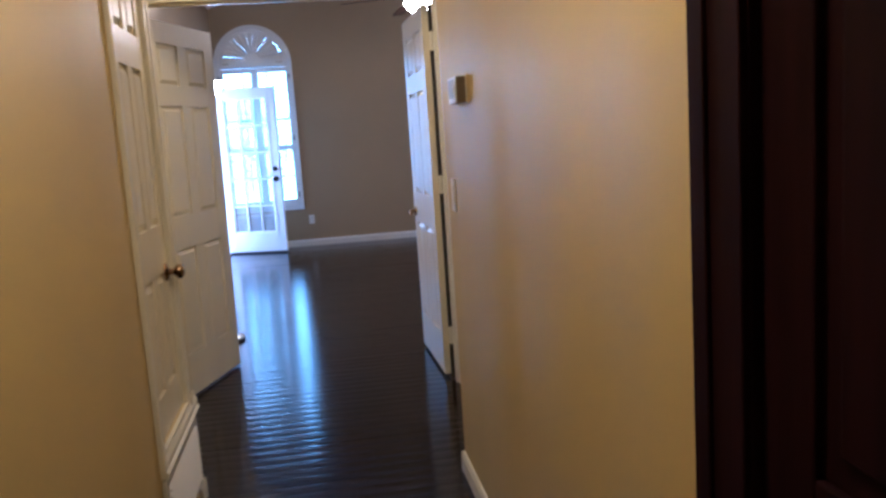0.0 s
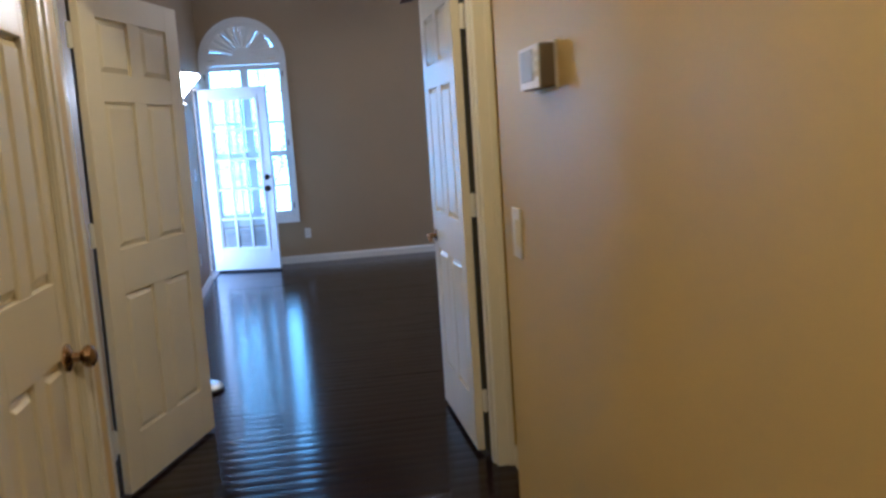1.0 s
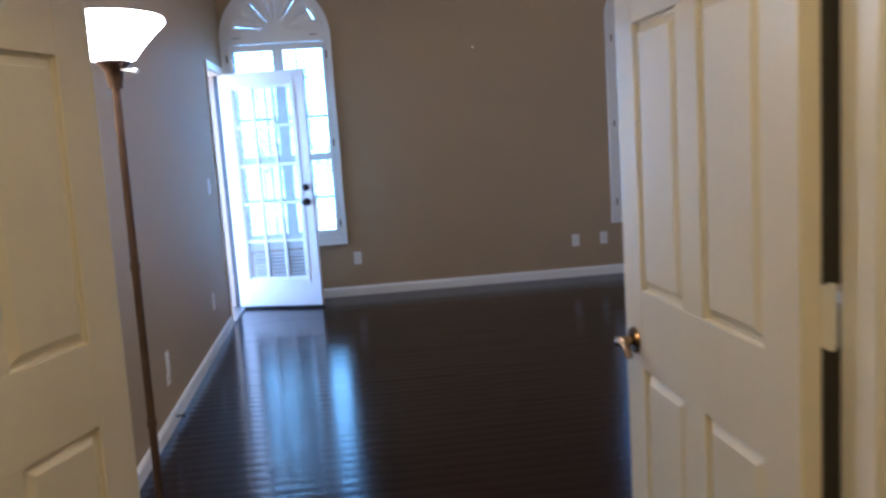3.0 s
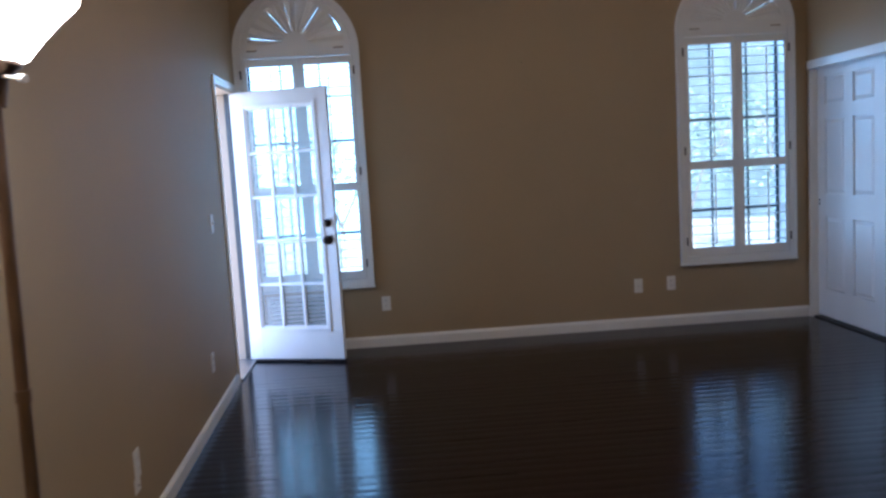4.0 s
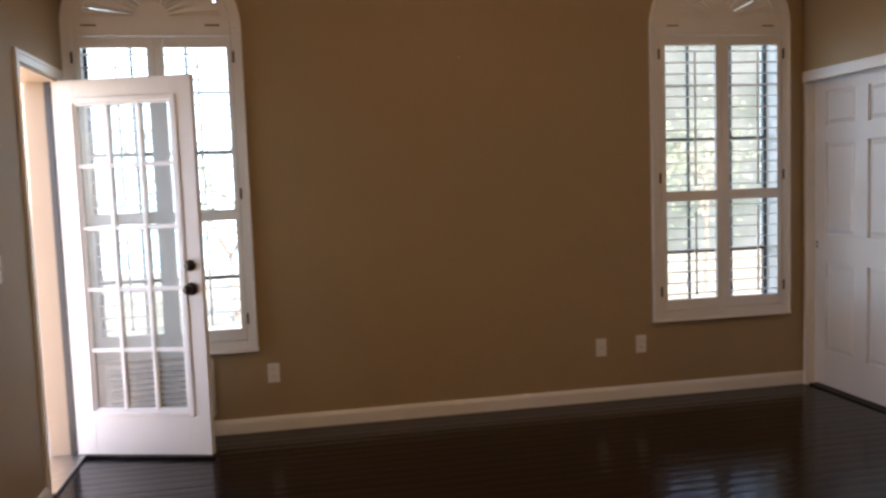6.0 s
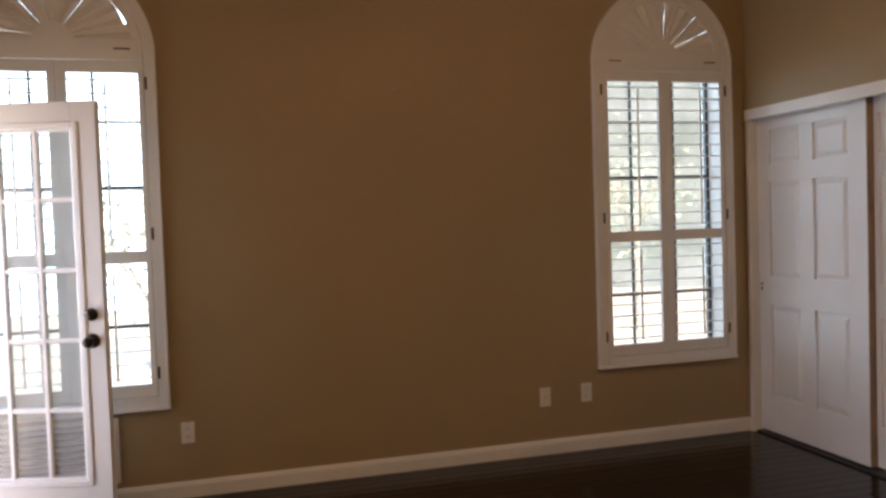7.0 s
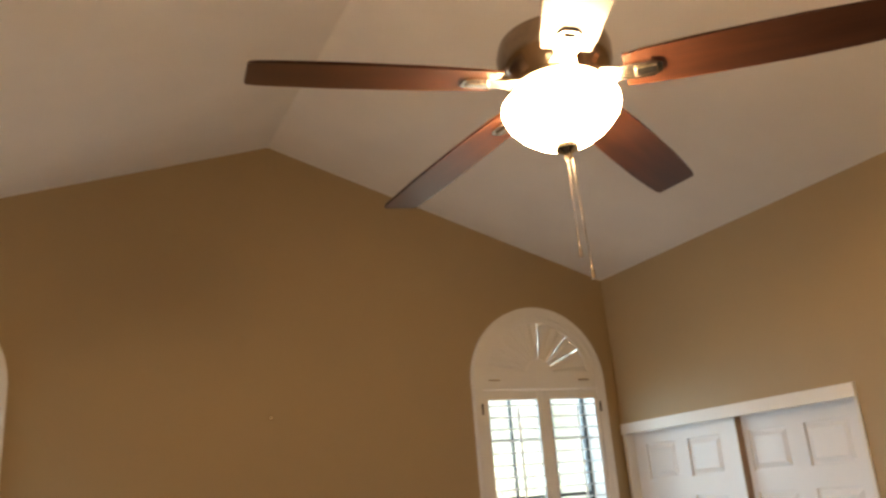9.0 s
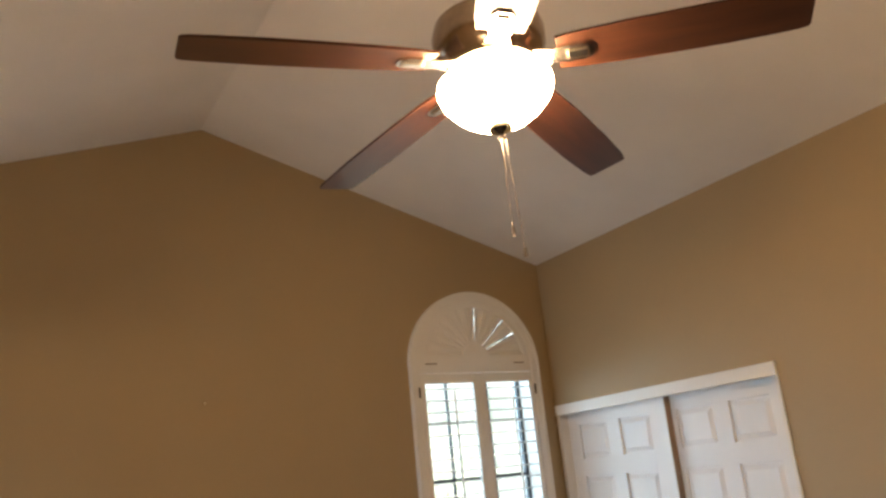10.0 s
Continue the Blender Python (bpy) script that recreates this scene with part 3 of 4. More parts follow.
# ---------------------------------------------------------------- balcony door
def french_door():
    w, h, t = 0.775, 2.03, 0.044
    hx, hy = XL - 0.016, 11.219
    ang = math.degrees(math.atan2(10.988 - hy, -0.172 - hx))
    root = thing("french_door", "white fifteen-pane glazed door standing open into the room", "door", pose(hx, hy, 0.022, 0, 0, ang))
    st, br, tr = 0.118, 0.245, 0.125
    bm = bmn()
    box(bm, 0, st, -t / 2, t / 2, 0, h, 0.003)
    box(bm, w - st, w, -t / 2, t / 2, 0, h, 0.003)
    box(bm, st - 0.001, w - st + 0.001, -t / 2 + 0.0005, t / 2 - 0.0005, 0, br, 0.003)
    box(bm, st - 0.001, w - st + 0.001, -t / 2 + 0.0005, t / 2 - 0.0005, h - tr, h, 0.003)
    part("body", bm, M_FDOOR, root)
    gx0, gx1, gz0, gz1 = st, w - st, br, h - tr
    mw = 0.021
    dx, dz = (gx1 - gx0) / 3, (gz1 - gz0) / 5
    for i in (1, 2):
        bm = bmn()
        c = gx0 + i * dx
        box(bm, c - mw / 2, c + mw / 2, -0.017, 0.017, gz0, gz1, 0.004)
        part("muntin", bm, M_FDOOR, root)
    for j in range(1, 5):
        for i in range(3):
            bm = bmn()
            c = gz0 + j * dz
            box(bm, gx0 + i * dx + (mw / 2 if i else 0), gx0 + (i + 1) * dx - (mw / 2 if i < 2 else 0), -0.0165, 0.0165, c - mw / 2, c + mw / 2, 0.004)
            part("muntin", bm, M_FDOOR, root)
    # sticking round the glazed field
    bm = bmn()
    for x0, x1, z0, z1 in ((gx0, gx0 + 0.012, gz0, gz1), (gx1 - 0.012, gx1, gz0, gz1), (gx0 + 0.012, gx1 - 0.012, gz0, gz0 + 0.012), (gx0 + 0.012, gx1 - 0.012, gz1 - 0.012, gz1)):
        box(bm, x0, x1, -0.0155, 0.0155, z0, z1, 0.003)
    part("glazing_bead", bm, M_FDOOR, root)
    # raised moulding round the glazed field, on both faces
    for s in (-1, 1):
        bm = bmn()
        ya, yb = sorted((s * (t / 2 - 0.001), s * (t / 2 + 0.007)))
        for x0, x1, z0, z1 in ((gx0 - 0.03, gx0 - 0.002, gz0 - 0.03, gz1 + 0.03), (gx1 + 0.002, gx1 + 0.03, gz0 - 0.03, gz1 + 0.03),
                               (gx0 - 0.002, gx1 + 0.002, gz0 - 0.03, gz0 - 0.002), (gx0 - 0.002, gx1 + 0.002, gz1 + 0.002, gz1 + 0.03)):
            box(bm, x0, x1, ya, yb, z0, z1, 0.003)
        part("lite_frame", bm, M_FDOOR, root)
    for i in range(3):
        for j in range(5):
            bm = bmn()
            box(bm, gx0 + i * dx + 0.002, gx0 + (i + 1) * dx - 0.002, -0.002, 0.002, gz0 + j * dz + 0.002, gz0 + (j + 1) * dz - 0.002)
            g = part("pane", bm, M_DOORGLASS, root)
            g.visible_shadow = False
    for z, r, nm in ((0.905, 0.027, "door_knob"), (1.03, 0.023, "deadbolt")):
        for s in (-1, 1):
            bm = bmn()
            if nm == "door_knob":
                prof = [(0, 0), (0.034, 0), (0.034, 0.006), (0.014, 0.012), (0.012, 0.03), (r * 0.85, 0.036), (r, 0.048), (r * 0.9, 0.06), (r * 0.5, 0.066), (0, 0.067)]
            else:
                prof = [(0, 0), (0.030, 0), (0.030, 0.008), (0.025, 0.018), (0.02, 0.022), (0, 0.023)]
            lathe(bm, prof, 24)
            bmesh.ops.transform(bm, matrix=Matrix.Translation((w - 0.062, s * t / 2, z)) @ Matrix.Rotation(radians(-90 * s), 4, "X"), verts=bm.verts)
            part(nm, bm, M_BRONZE, root, "dark bronze " + nm.replace("_", " "), True)
    bm = bmn()
    box(bm, 0.005, w - 0.005, -t / 2 + 0.004, t / 2 - 0.004, -0.016, 0.0)
    part("door_sweep", bm, M_DARKPL, root, "dark rubber door sweep")
    for hz in (0.2, 1.0, 1.82):
        bm = bmn()
        cyl(bm, (-0.006, t / 2 + 0.004, hz - 0.05), (-0.006, t / 2 + 0.004, hz + 0.05), 0.007, None, 12)
        part("hinge", bm, M_BRONZE, root, "dark hinge")
    # added black strip, stands in for the gap's shade on the hinge edge
    bm = bmn()
    box(bm, -0.036, -0.001, -t / 2 - 0.008, t / 2 - 0.008, 0, h)
    part("gap_shade", bm, M_DARKPL, root, "black strip standing in for shade of the hinge-side gap")


french_door()


# ---------------------------------------------------------------- windows and shutters
def window(idx, cx):
    root = thing("window_%d" % idx, "arched window with dark metal frame and grid", "window", pose(cx, YF + 0.13, 0), kind="structure")
    ow, z0 = 0.412, 0.577
    bm = bmn()
    fw = 0.022
    for x0, x1 in ((-ow, -ow + fw), (ow - fw, ow)):
        box(bm, x0, x1, -0.014, 0.018, z0, SPR)
    box(bm, -ow + fw, ow - fw, -0.014, 0.018, z0, z0 + fw)
    n = 24
    for i in range(n):
        a, b = math.pi * i / n, math.pi * (i + 1) / n
        prism(bm, [(ow * math.cos(a), SPR + ow * math.sin(a)), (ow * math.cos(b), SPR + ow * math.sin(b)),
                   ((ow - fw) * math.cos(b), SPR + (ow - fw) * math.sin(b)), ((ow - fw) * math.cos(a), SPR + (ow - fw) * math.sin(a))], -0.014, 0.018)
    part("window_frame", bm, M_FRAME, root)
    for x in (-0.153, 0.153):
        bm = bmn()
        box(bm, x - 0.007, x + 0.007, -0.008, 0.010, z0 + fw, SPR)
        part("muntin", bm, M_FRAME, root)
    for z, hh in ((0.925, 0.009), (1.305, 0.018), (1.669, 0.010), (2.02, 0.007), (SPR, 0.014)):
        bm = bmn()
        box(bm, -ow + fw, ow - fw, -0.014, 0.014, z - hh, z + hh)
        part("muntin", bm, M_FRAME, root)
    bm = bmn()
    poly = [(-ow + fw, z0 + fw), (ow - fw, z0 + fw)] + [((ow - fw) * math.cos(math.pi * i / 20), SPR + (ow - fw) * math.sin(math.pi * i / 20)) for i in range(21)]
    prism(bm, poly, 0.018, 0.022)
    g = part("pane", bm, M_GLASS, root)
    g.visible_shadow = False
    bm = bmn()
    box(bm, -ow + 0.005, ow - 0.005, -0.13, -0.015, z0 - 0.001, z0 + 0.012)
    part("window_sill", bm, M_TRIM, root)
    bm = bmn()
    for s_ in (-1, 1):
        x0, x1 = sorted((s_ * (ow + 0.002), s_ * (ow - 0.004)))
        box(bm, x0, x1, -0.128, -0.015, z0, SPR)
    for i in range(n):
        a, b = math.pi * i / n, math.pi * (i + 1) / n
        prism(bm, [(r * math.cos(t), SPR + r * math.sin(t)) for r, t in ((ow + 0.002, a), (ow + 0.002, b), (ow - 0.004, b), (ow - 0.004, a))], -0.128, -0.015)
    part("reveal", bm, M_TRIM, root, "white lining of the window opening")


window(1, W1)
window(2, W2)


def shutter(cx, slits, label, tilt, short=(0, 0)):
    """Plantation shutter: arched frame, sunburst above, two louvred panels below."""
    root = thing("plantation_shutter", label, "shutter", pose(cx, YF, 0), "plantation shutters")
    R, fw, d = HW, 0.058, 0.038
    # frame: legs, bottom rail, arch
    bm = bmn()
    for s in (-1, 1):
        x0, x1 = sorted((s * (R - 0.003), s * (R - fw)))
        box(bm, x0, x1, -d, -0.001, SILL, SPR, 0.004)
        x0, x1 = sorted((s * R, s * (R - 0.014)))
        box(bm, x0, x1, -d - 0.008, -0.002, SILL + 0.001, SPR, 0.003)
    box(bm, -R + fw, R - fw, -d + 0.001, -0.001, SILL, SILL + fw, 0.004)
    n = 40
    for r0, r1, dd in ((R - fw, R - 0.003, d), (R - 0.014, R, d + 0.008)):
        for i in range(n):
            a, b = math.pi * i / n, math.pi * (i + 1) / n
            prism(bm, [(r1 * math.cos(a), SPR + r1 * math.sin(a)), (r1 * math.cos(b), SPR + r1 * math.sin(b)),
                       (r0 * math.cos(b), SPR + r0 * math.sin(b)), (r0 * math.cos(a), SPR + r0 * math.sin(a))], -dd, -0.001)
    bmesh.ops.remove_doubles(bm, verts=bm.verts, dist=0.0002)
    part("frame", bm, M_SHUT, root)
    bm = bmn()
    box(bm, -R - 0.004, R + 0.004, -d - 0.012, -0.002, SILL - 0.014, SILL + 0.002, 0.004)
    part("sill", bm, M_SHUT, root)
    # sunburst panel
    ri = R - fw - 0.002
    bm = bmn()
    box(bm, -ri, ri, -0.034, -0.006, SPR - 0.045, SPR + 0.068, 0.003)
    for i in range(n):
        a, b = math.pi * i / n, math.pi * (i + 1) / n
        r1, r0 = ri, ri - 0.042
        prism(bm, [(r1 * math.cos(a), SPR + r1 * math.sin(a)), (r1 * math.cos(b), SPR + r1 * math.sin(b)),
                   (r0 * math.cos(b), SPR + r0 * math.sin(b)), (r0 * math.cos(a), SPR + r0 * math.sin(a))], -0.033, -0.008)
    part("sunburst_frame", bm, M_SHUT, root)
    bm = bmn()
    hub = [(0.105 * math.cos(math.pi * i / 16), SPR + 0.034 + 0.112 * math.sin(math.pi * i / 16)) for i in range(17)]
    prism(bm, hub, -0.036, -0.010)
    part("sunburst_hub", bm, M_SHUT, root)
    # fan slats between the slits: (angle, half-width in degrees)
    edges = [(0.0, 0.0)] + [(p, 0.5 * q) for p, q in slits] + [(180.0, 0.0)]
    for (a, wa), (b, wb) in zip(edges, edges[1:]):
        cut = max(1, round((b - a) / 14))
        for q in range(cut):
            a0 = a + (b - a) * q / cut + (wa if q == 0 else 0.0)
            b0 = a + (b - a) * (q + 1) / cut - (wb if q == cut - 1 else 0.0)
            bm = bmn()
            r0, r1 = 0.085, ri - (0.074 if short[0] < (a0 + b0) / 2 < short[1] else 0.040)
            A, Bq = radians(a0), radians(b0)
            C = (A + Bq) / 2
            oz = SPR + 0.066
            yy = (-0.029, -0.016, -0.025)

            def ring(r, back):
                return [bm.verts.new((r * math.cos(t), y + back, oz + r * math.sin(t) * (r1 - 0.032) / r1)) for t, y in zip((A, C, Bq), yy)]
            f0, f1 = ring(r0, 0), ring(r1, 0)
            g0, g1 = ring(r0, 0.007), ring(r1, 0.007)
            for i in range(2):
                bm.faces.new((f0[i], f0[i + 1], f1[i + 1], f1[i]))
                bm.faces.new((g0[i], g0[i + 1], g1[i + 1], g1[i]))
            bm.faces.new((f0[0], f1[0], g1[0], g0[0]))
            bm.faces.new((f0[2], f1[2], g1[2], g0[2]))
            part("fan_slat", bm, M_SHUT, root)
    for s in (-0.335, 0.325):
        bm = bmn()
        box(bm, s - 0.04, s + 0.04, -0.042, -0.034, SPR + 0.010, SPR + 0.017, 0.002)
        part("catch", bm, M_BRASS, root, "small brass turn catch")
    # two hinged louvre panels
    zb, zt = SILL + fw + 0.003, SPR - 0.048
    xin = R - fw - 0.003
    for s in (-1, 1):
        xa, xb = (-xin, -0.0004) if s < 0 else (0.0004, xin)
        oa, ob = (-0.387, -0.040) if s < 0 else (0.052, 0.394)
        panel_y0, panel_y1 = -0.032, -0.004
        for x0, x1 in ((xa, oa), (ob, xb)):
            bm = bmn()
            box(bm, x0, x1, panel_y0, panel_y1, zb, zt, 0.002)
            part("stile", bm, M_SHUT, root)
        for z0, z1 in ((zb, 0.632), (1.269, 1.333), (2.254, zt)):
            bm = bmn()
            box(bm, oa, ob, panel_y0 + 0.0005, panel_y1 - 0.0005, z0, z1, 0.002)
            part("rail", bm, M_SHUT, root)
        bm = bmn()
        ca, ra = (oa + ob) / 2, (ob - oa) / 2
        for i in range(16):
            p, q = math.pi * i / 16, math.pi * (i + 1) / 16
            prism(bm, [(ca + (ra - e) * math.cos(t), 2.2555 + (0.040 - e) * math.sin(t)) for t, e in ((p, 0), (q, 0), (q, 0.004), (p, 0.004))], panel_y0 - 0.002, panel_y0 + 0.001)
        part("arch_bead", bm, M_SHUT, root)
        if s > 0:
            bm = bmn()
            box(bm, -0.006, 0.010, panel_y1 + 0.0003, panel_y1 + 0.003, zb, zt)
            part("astragal", bm, M_SHUT, root)
        for z0, z1 in ((0.632, 1.269), (1.333, 2.254)):
            cnt = round((z1 - z0) / 0.0735)
            st = (z1 - z0) / cnt
            for i in range(cnt):
                c = z0 + (i + 0.5) * st
                bm = bmn()
                a = radians(tilt + 1.5 * math.sin(3.1 * i + cx))
                L = 0.030
                prof = [(-L, 0), (-L * 0.5, 0.003), (0, 0.0038), (L * 0.5, 0.003), (L, 0), (L * 0.5, -0.003), (0, -0.0038), (-L * 0.5, -0.003)]
                prism(bm, [(-0.018 + u * math.cos(a) - v * math.sin(a), c + u * math.sin(a) + v * math.cos(a)) for u, v in prof], oa + 0.002, ob - 0.002, "yz")
                part("louvre", bm, M_SHUT, root)
            bm = bmn()
            xm = (oa + ob) / 2 + 0.012
            box(bm, xm - 0.0055, xm + 0.0055, -0.066, -0.055, z0 + 0.03, z1 - 0.05, 0.002)
            part("tilt_rod", bm, M_SHUT, root)
        for z in (0.69, 1.42, 2.20):
            bm = bmn()
            hx = s * (R - fw + 0.008)
            box(bm, hx - 0.006, hx + 0.006, -d - 0.004, -d + 0.004, z - 0.032, z + 0.032, 0.001)
            part("hinge", bm, M_BRONZE, root, "small dark hinge")


shutter(W1, [(55, 0.2), (86, 0.15), (101, 0.15), (127, 0.4), (172, 0.8)], "white plantation shutter with sunburst top, behind the glazed door", -1.0, (15, 50))
shutter(W2, [(27, 2.0), (47, 1.5), (86, 2.0), (113, 0.7)], "white plantation shutter with sunburst top beside the closet", -2.0)


# ---------------------------------------------------------------- wall fittings
def plate(name, label, cat, m, kind_="outlet", w=0.07, h=0.115):
    """Wall plate: x across, z up, out towards -y."""
    root = thing(name, label, cat, m, {"outlet": "wall outlets"}.get(kind_, ""))
    bm = bmn()
    box(bm, -w / 2, w / 2, -0.006, 0.0, -h / 2, h / 2, 0.0025)
    part("cover", bm, M_PLATE, root)
    if kind_ == "outlet":
        for z in (-0.021, 0.021):
            bm = bmn()
            box(bm, -0.0165, 0.0165, -0.0085, -0.005, z - 0.0145, z + 0.0145, 0.003)
            sk = part("socket", bm, M_PLATE, root)
            bm = bmn()
            for x in (-0.0065, 0.0065):
                box(bm, x - 0.0012, x + 0.0012, -0.0092, -0.008, z - 0.002, z + 0.007)
            part("slot", bm, M_DARKPL, sk)
    elif kind_ == "switch":
        bm = bmn()
        box(bm, -0.0165, 0.0165, -0.0095, -0.005, -0.033, 0.033, 0.003)
        part("rocker", bm, M_PLATE, root)
    elif kind_ == "toggle":
        bm = bmn()
        box(bm, -0.005, 0.005, -0.018, -0.005, -0.004, 0.014, 0.002)
        part("toggle", bm, M_PLATE, root)
    elif kind_ == "coax":
        bm = bmn()
        cyl(bm, (0, -0.005, 0), (0, -0.013, 0), 0.006, 0.005, 14)
        part("jack", bm, M_METAL, root)
    return root


N = lambda x, y, z: pose(x, y, z)                    # on the far wall
WW = lambda y, z: pose(wx(y), y, z, 0, 0, 91.8)           # on the left wall, out to +x
EE = lambda x, y, z: pose(x, y, z, 0, 0, -90)        # on a right wall, out to -x
plate("wall_outlet", "white duplex outlet beside the window near the glazed door", "outlet", N(0.142, YF, 0.349))
plate("wall_plate", "white blank cable plate on the taupe wall", "wall plate", N(2.205, YF, 0.350), "coax")
plate("wall_outlet", "white duplex outlet below the window by the closet", "outlet", N(2.478, YF, 0.355))
plate("light_switch", "white toggle switch beside the balcony door", "switch", WW(10.106, 1.150), "toggle")
plate("wall_outlet", "white duplex outlet low beside the balcony door", "outlet", WW(9.765, 0.348))
plate("wall_outlet", "white duplex outlet low on the side wall", "outlet", WW(8.165, 0.335), "outlet")
plate("wall_plate", "small white cable plate below an outlet", "wall plate", WW(8.145, 0.255), "coax", 0.07, 0.06)
plate("light_switch", "cream rocker switch on the hall wall", "switch", EE(HX1, 3.733, 1.128), "switch", 0.074, 0.12)

bm = bmn()
cyl(bm, (1.328, YF, 2.187), (1.328, YF - 0.018, 2.190), 0.003, None, 10)
cyl(bm, (1.328, YF - 0.018, 2.190), (1.328, YF - 0.020, 2.190), 0.007, None, 12)
tagged(part("nail", bm, M_NICKEL), "small bright nail in the taupe wall", "nail")
SX = wx(8.17)
bm = bmn()
for (a, b) in (((SX + 0.012, 8.17, 0.045), (SX + 0.05, 8.17, 0.049)), ((SX + 0.05, 8.17, 0.049), (SX + 0.062, 8.17, 0.049))):
    cyl(bm, a, b, 0.006 if b[0] < SX + 0.055 else 0.011, None, 14)
tagged(part("door_stop", bm, M_DARKPL), "dark stub door stop on the baseboard", "door stop")


def thermostat():
    root = thing("thermostat", "white thermostat with sides darkened for shade and a glossy grey display", "thermostat", EE(HX1, 3.440, 1.490))
    # case colour is darkened to carry the shade on its sides
    bm = bmn()
    box(bm, -0.070, 0.070, -0.034, 0, -0.042, 0.042, 0.005)
    part("case", bm, mat("shaded_side_plastic", (0.15, 0.12, 0.09), 0.4, var=0.04), root)
    bm = bmn()
    box(bm, -0.068, 0.068, -0.0375, -0.0342, -0.041, 0.041, 0.001)
    part("front_cover", bm, M_PLATE, root, "white front cover")
    bm = bmn()
    box(bm, -0.052, 0.034, -0.0395, -0.037, -0.026, 0.034, 0.001)
    part("display", bm, mat("grey_display", (0.34, 0.34, 0.31), 0.42, var=0.03), root, "glossy grey display")
    bm = bmn()
    for z in (-0.014, 0.004, 0.022):
        box(bm, 0.042, 0.060, -0.0405, -0.037, z - 0.005, z + 0.005, 0.001)
    part("button", bm, M_VENT, root)
    bm = bmn()
    box(bm, -0.074, 0.074, -0.005, -0.0005, -0.046, 0.046, 0.001)
    part("back_plate", bm, M_VENT, root)


thermostat()


def grille(name, label, m, w, h, n, frame_w=0.025, mat_back=None):
    root = thing(name, label, "vent", m)
    bm = bmn()
    for x0, x1, z0, z1 in ((-w / 2, -w / 2 + frame_w, 0, h), (w / 2 - frame_w, w / 2, 0, h), (-w / 2 + frame_w, w / 2 - frame_w, 0, frame_w), (-w / 2 + frame_w, w / 2 - frame_w, h - frame_w, h)):
        box(bm, x0, x1, -0.014, -0.001, z0, z1, 0.003)
    part("frame", bm, M_VENT, root)
    bm = bmn()
    box(bm, -w / 2 + frame_w, w / 2 - frame_w, -0.002, -0.0005, frame_w, h - frame_w)
    part("backing", bm, mat_back or M_VDARK, root)
    st = (h - 2 * frame_w) / n
    for i in range(n):
        z = frame_w + (i + 0.5) * st
        bm = bmn()
        box(bm, -w / 2 + frame_w, w / 2 - frame_w, -0.011, 0.011, -0.0014, 0.0014, 0, Matrix.Translation((0, -0.0125, z)) @ Matrix.Rotation(radians(38), 4, "X"))
        part("slat", bm, M_VENT, root)
    return root


grille("wall_vent", "white louvred wall vent below the window behind the glazed door", pose(-0.50, YF - 0.0005, 0.12), 0.60, 0.345, 9)
grille("return_grille", "cream return-air grille under the raised hall door", pose(HX0, (HD0 + HD1) / 2 + 0.03, 0.095, 0, 0, 90), 0.62, 0.27, 10, 0.03, mat("pale_filter", (0.5, 0.46, 0.4), 0.8))
bm = bmn()
prism(bm, [(HX0, 0.372), (HX0 + 0.022, 0.372), (HX0 + 0.026, 0.385), (HX0 + 0.018, 0.392), (HX0 + 0.02, 0.415), (HX0 + 0.012, 0.43), (HX0 + 0.014, 0.444), (HX0, 0.444)], HD0 - 0.05, HE0 - 0.02, "xz")
tagged(part("trim_hall_ledge", bm, M_TRIM), "white moulded rail below the raised hall door", "trim", kind="structure")


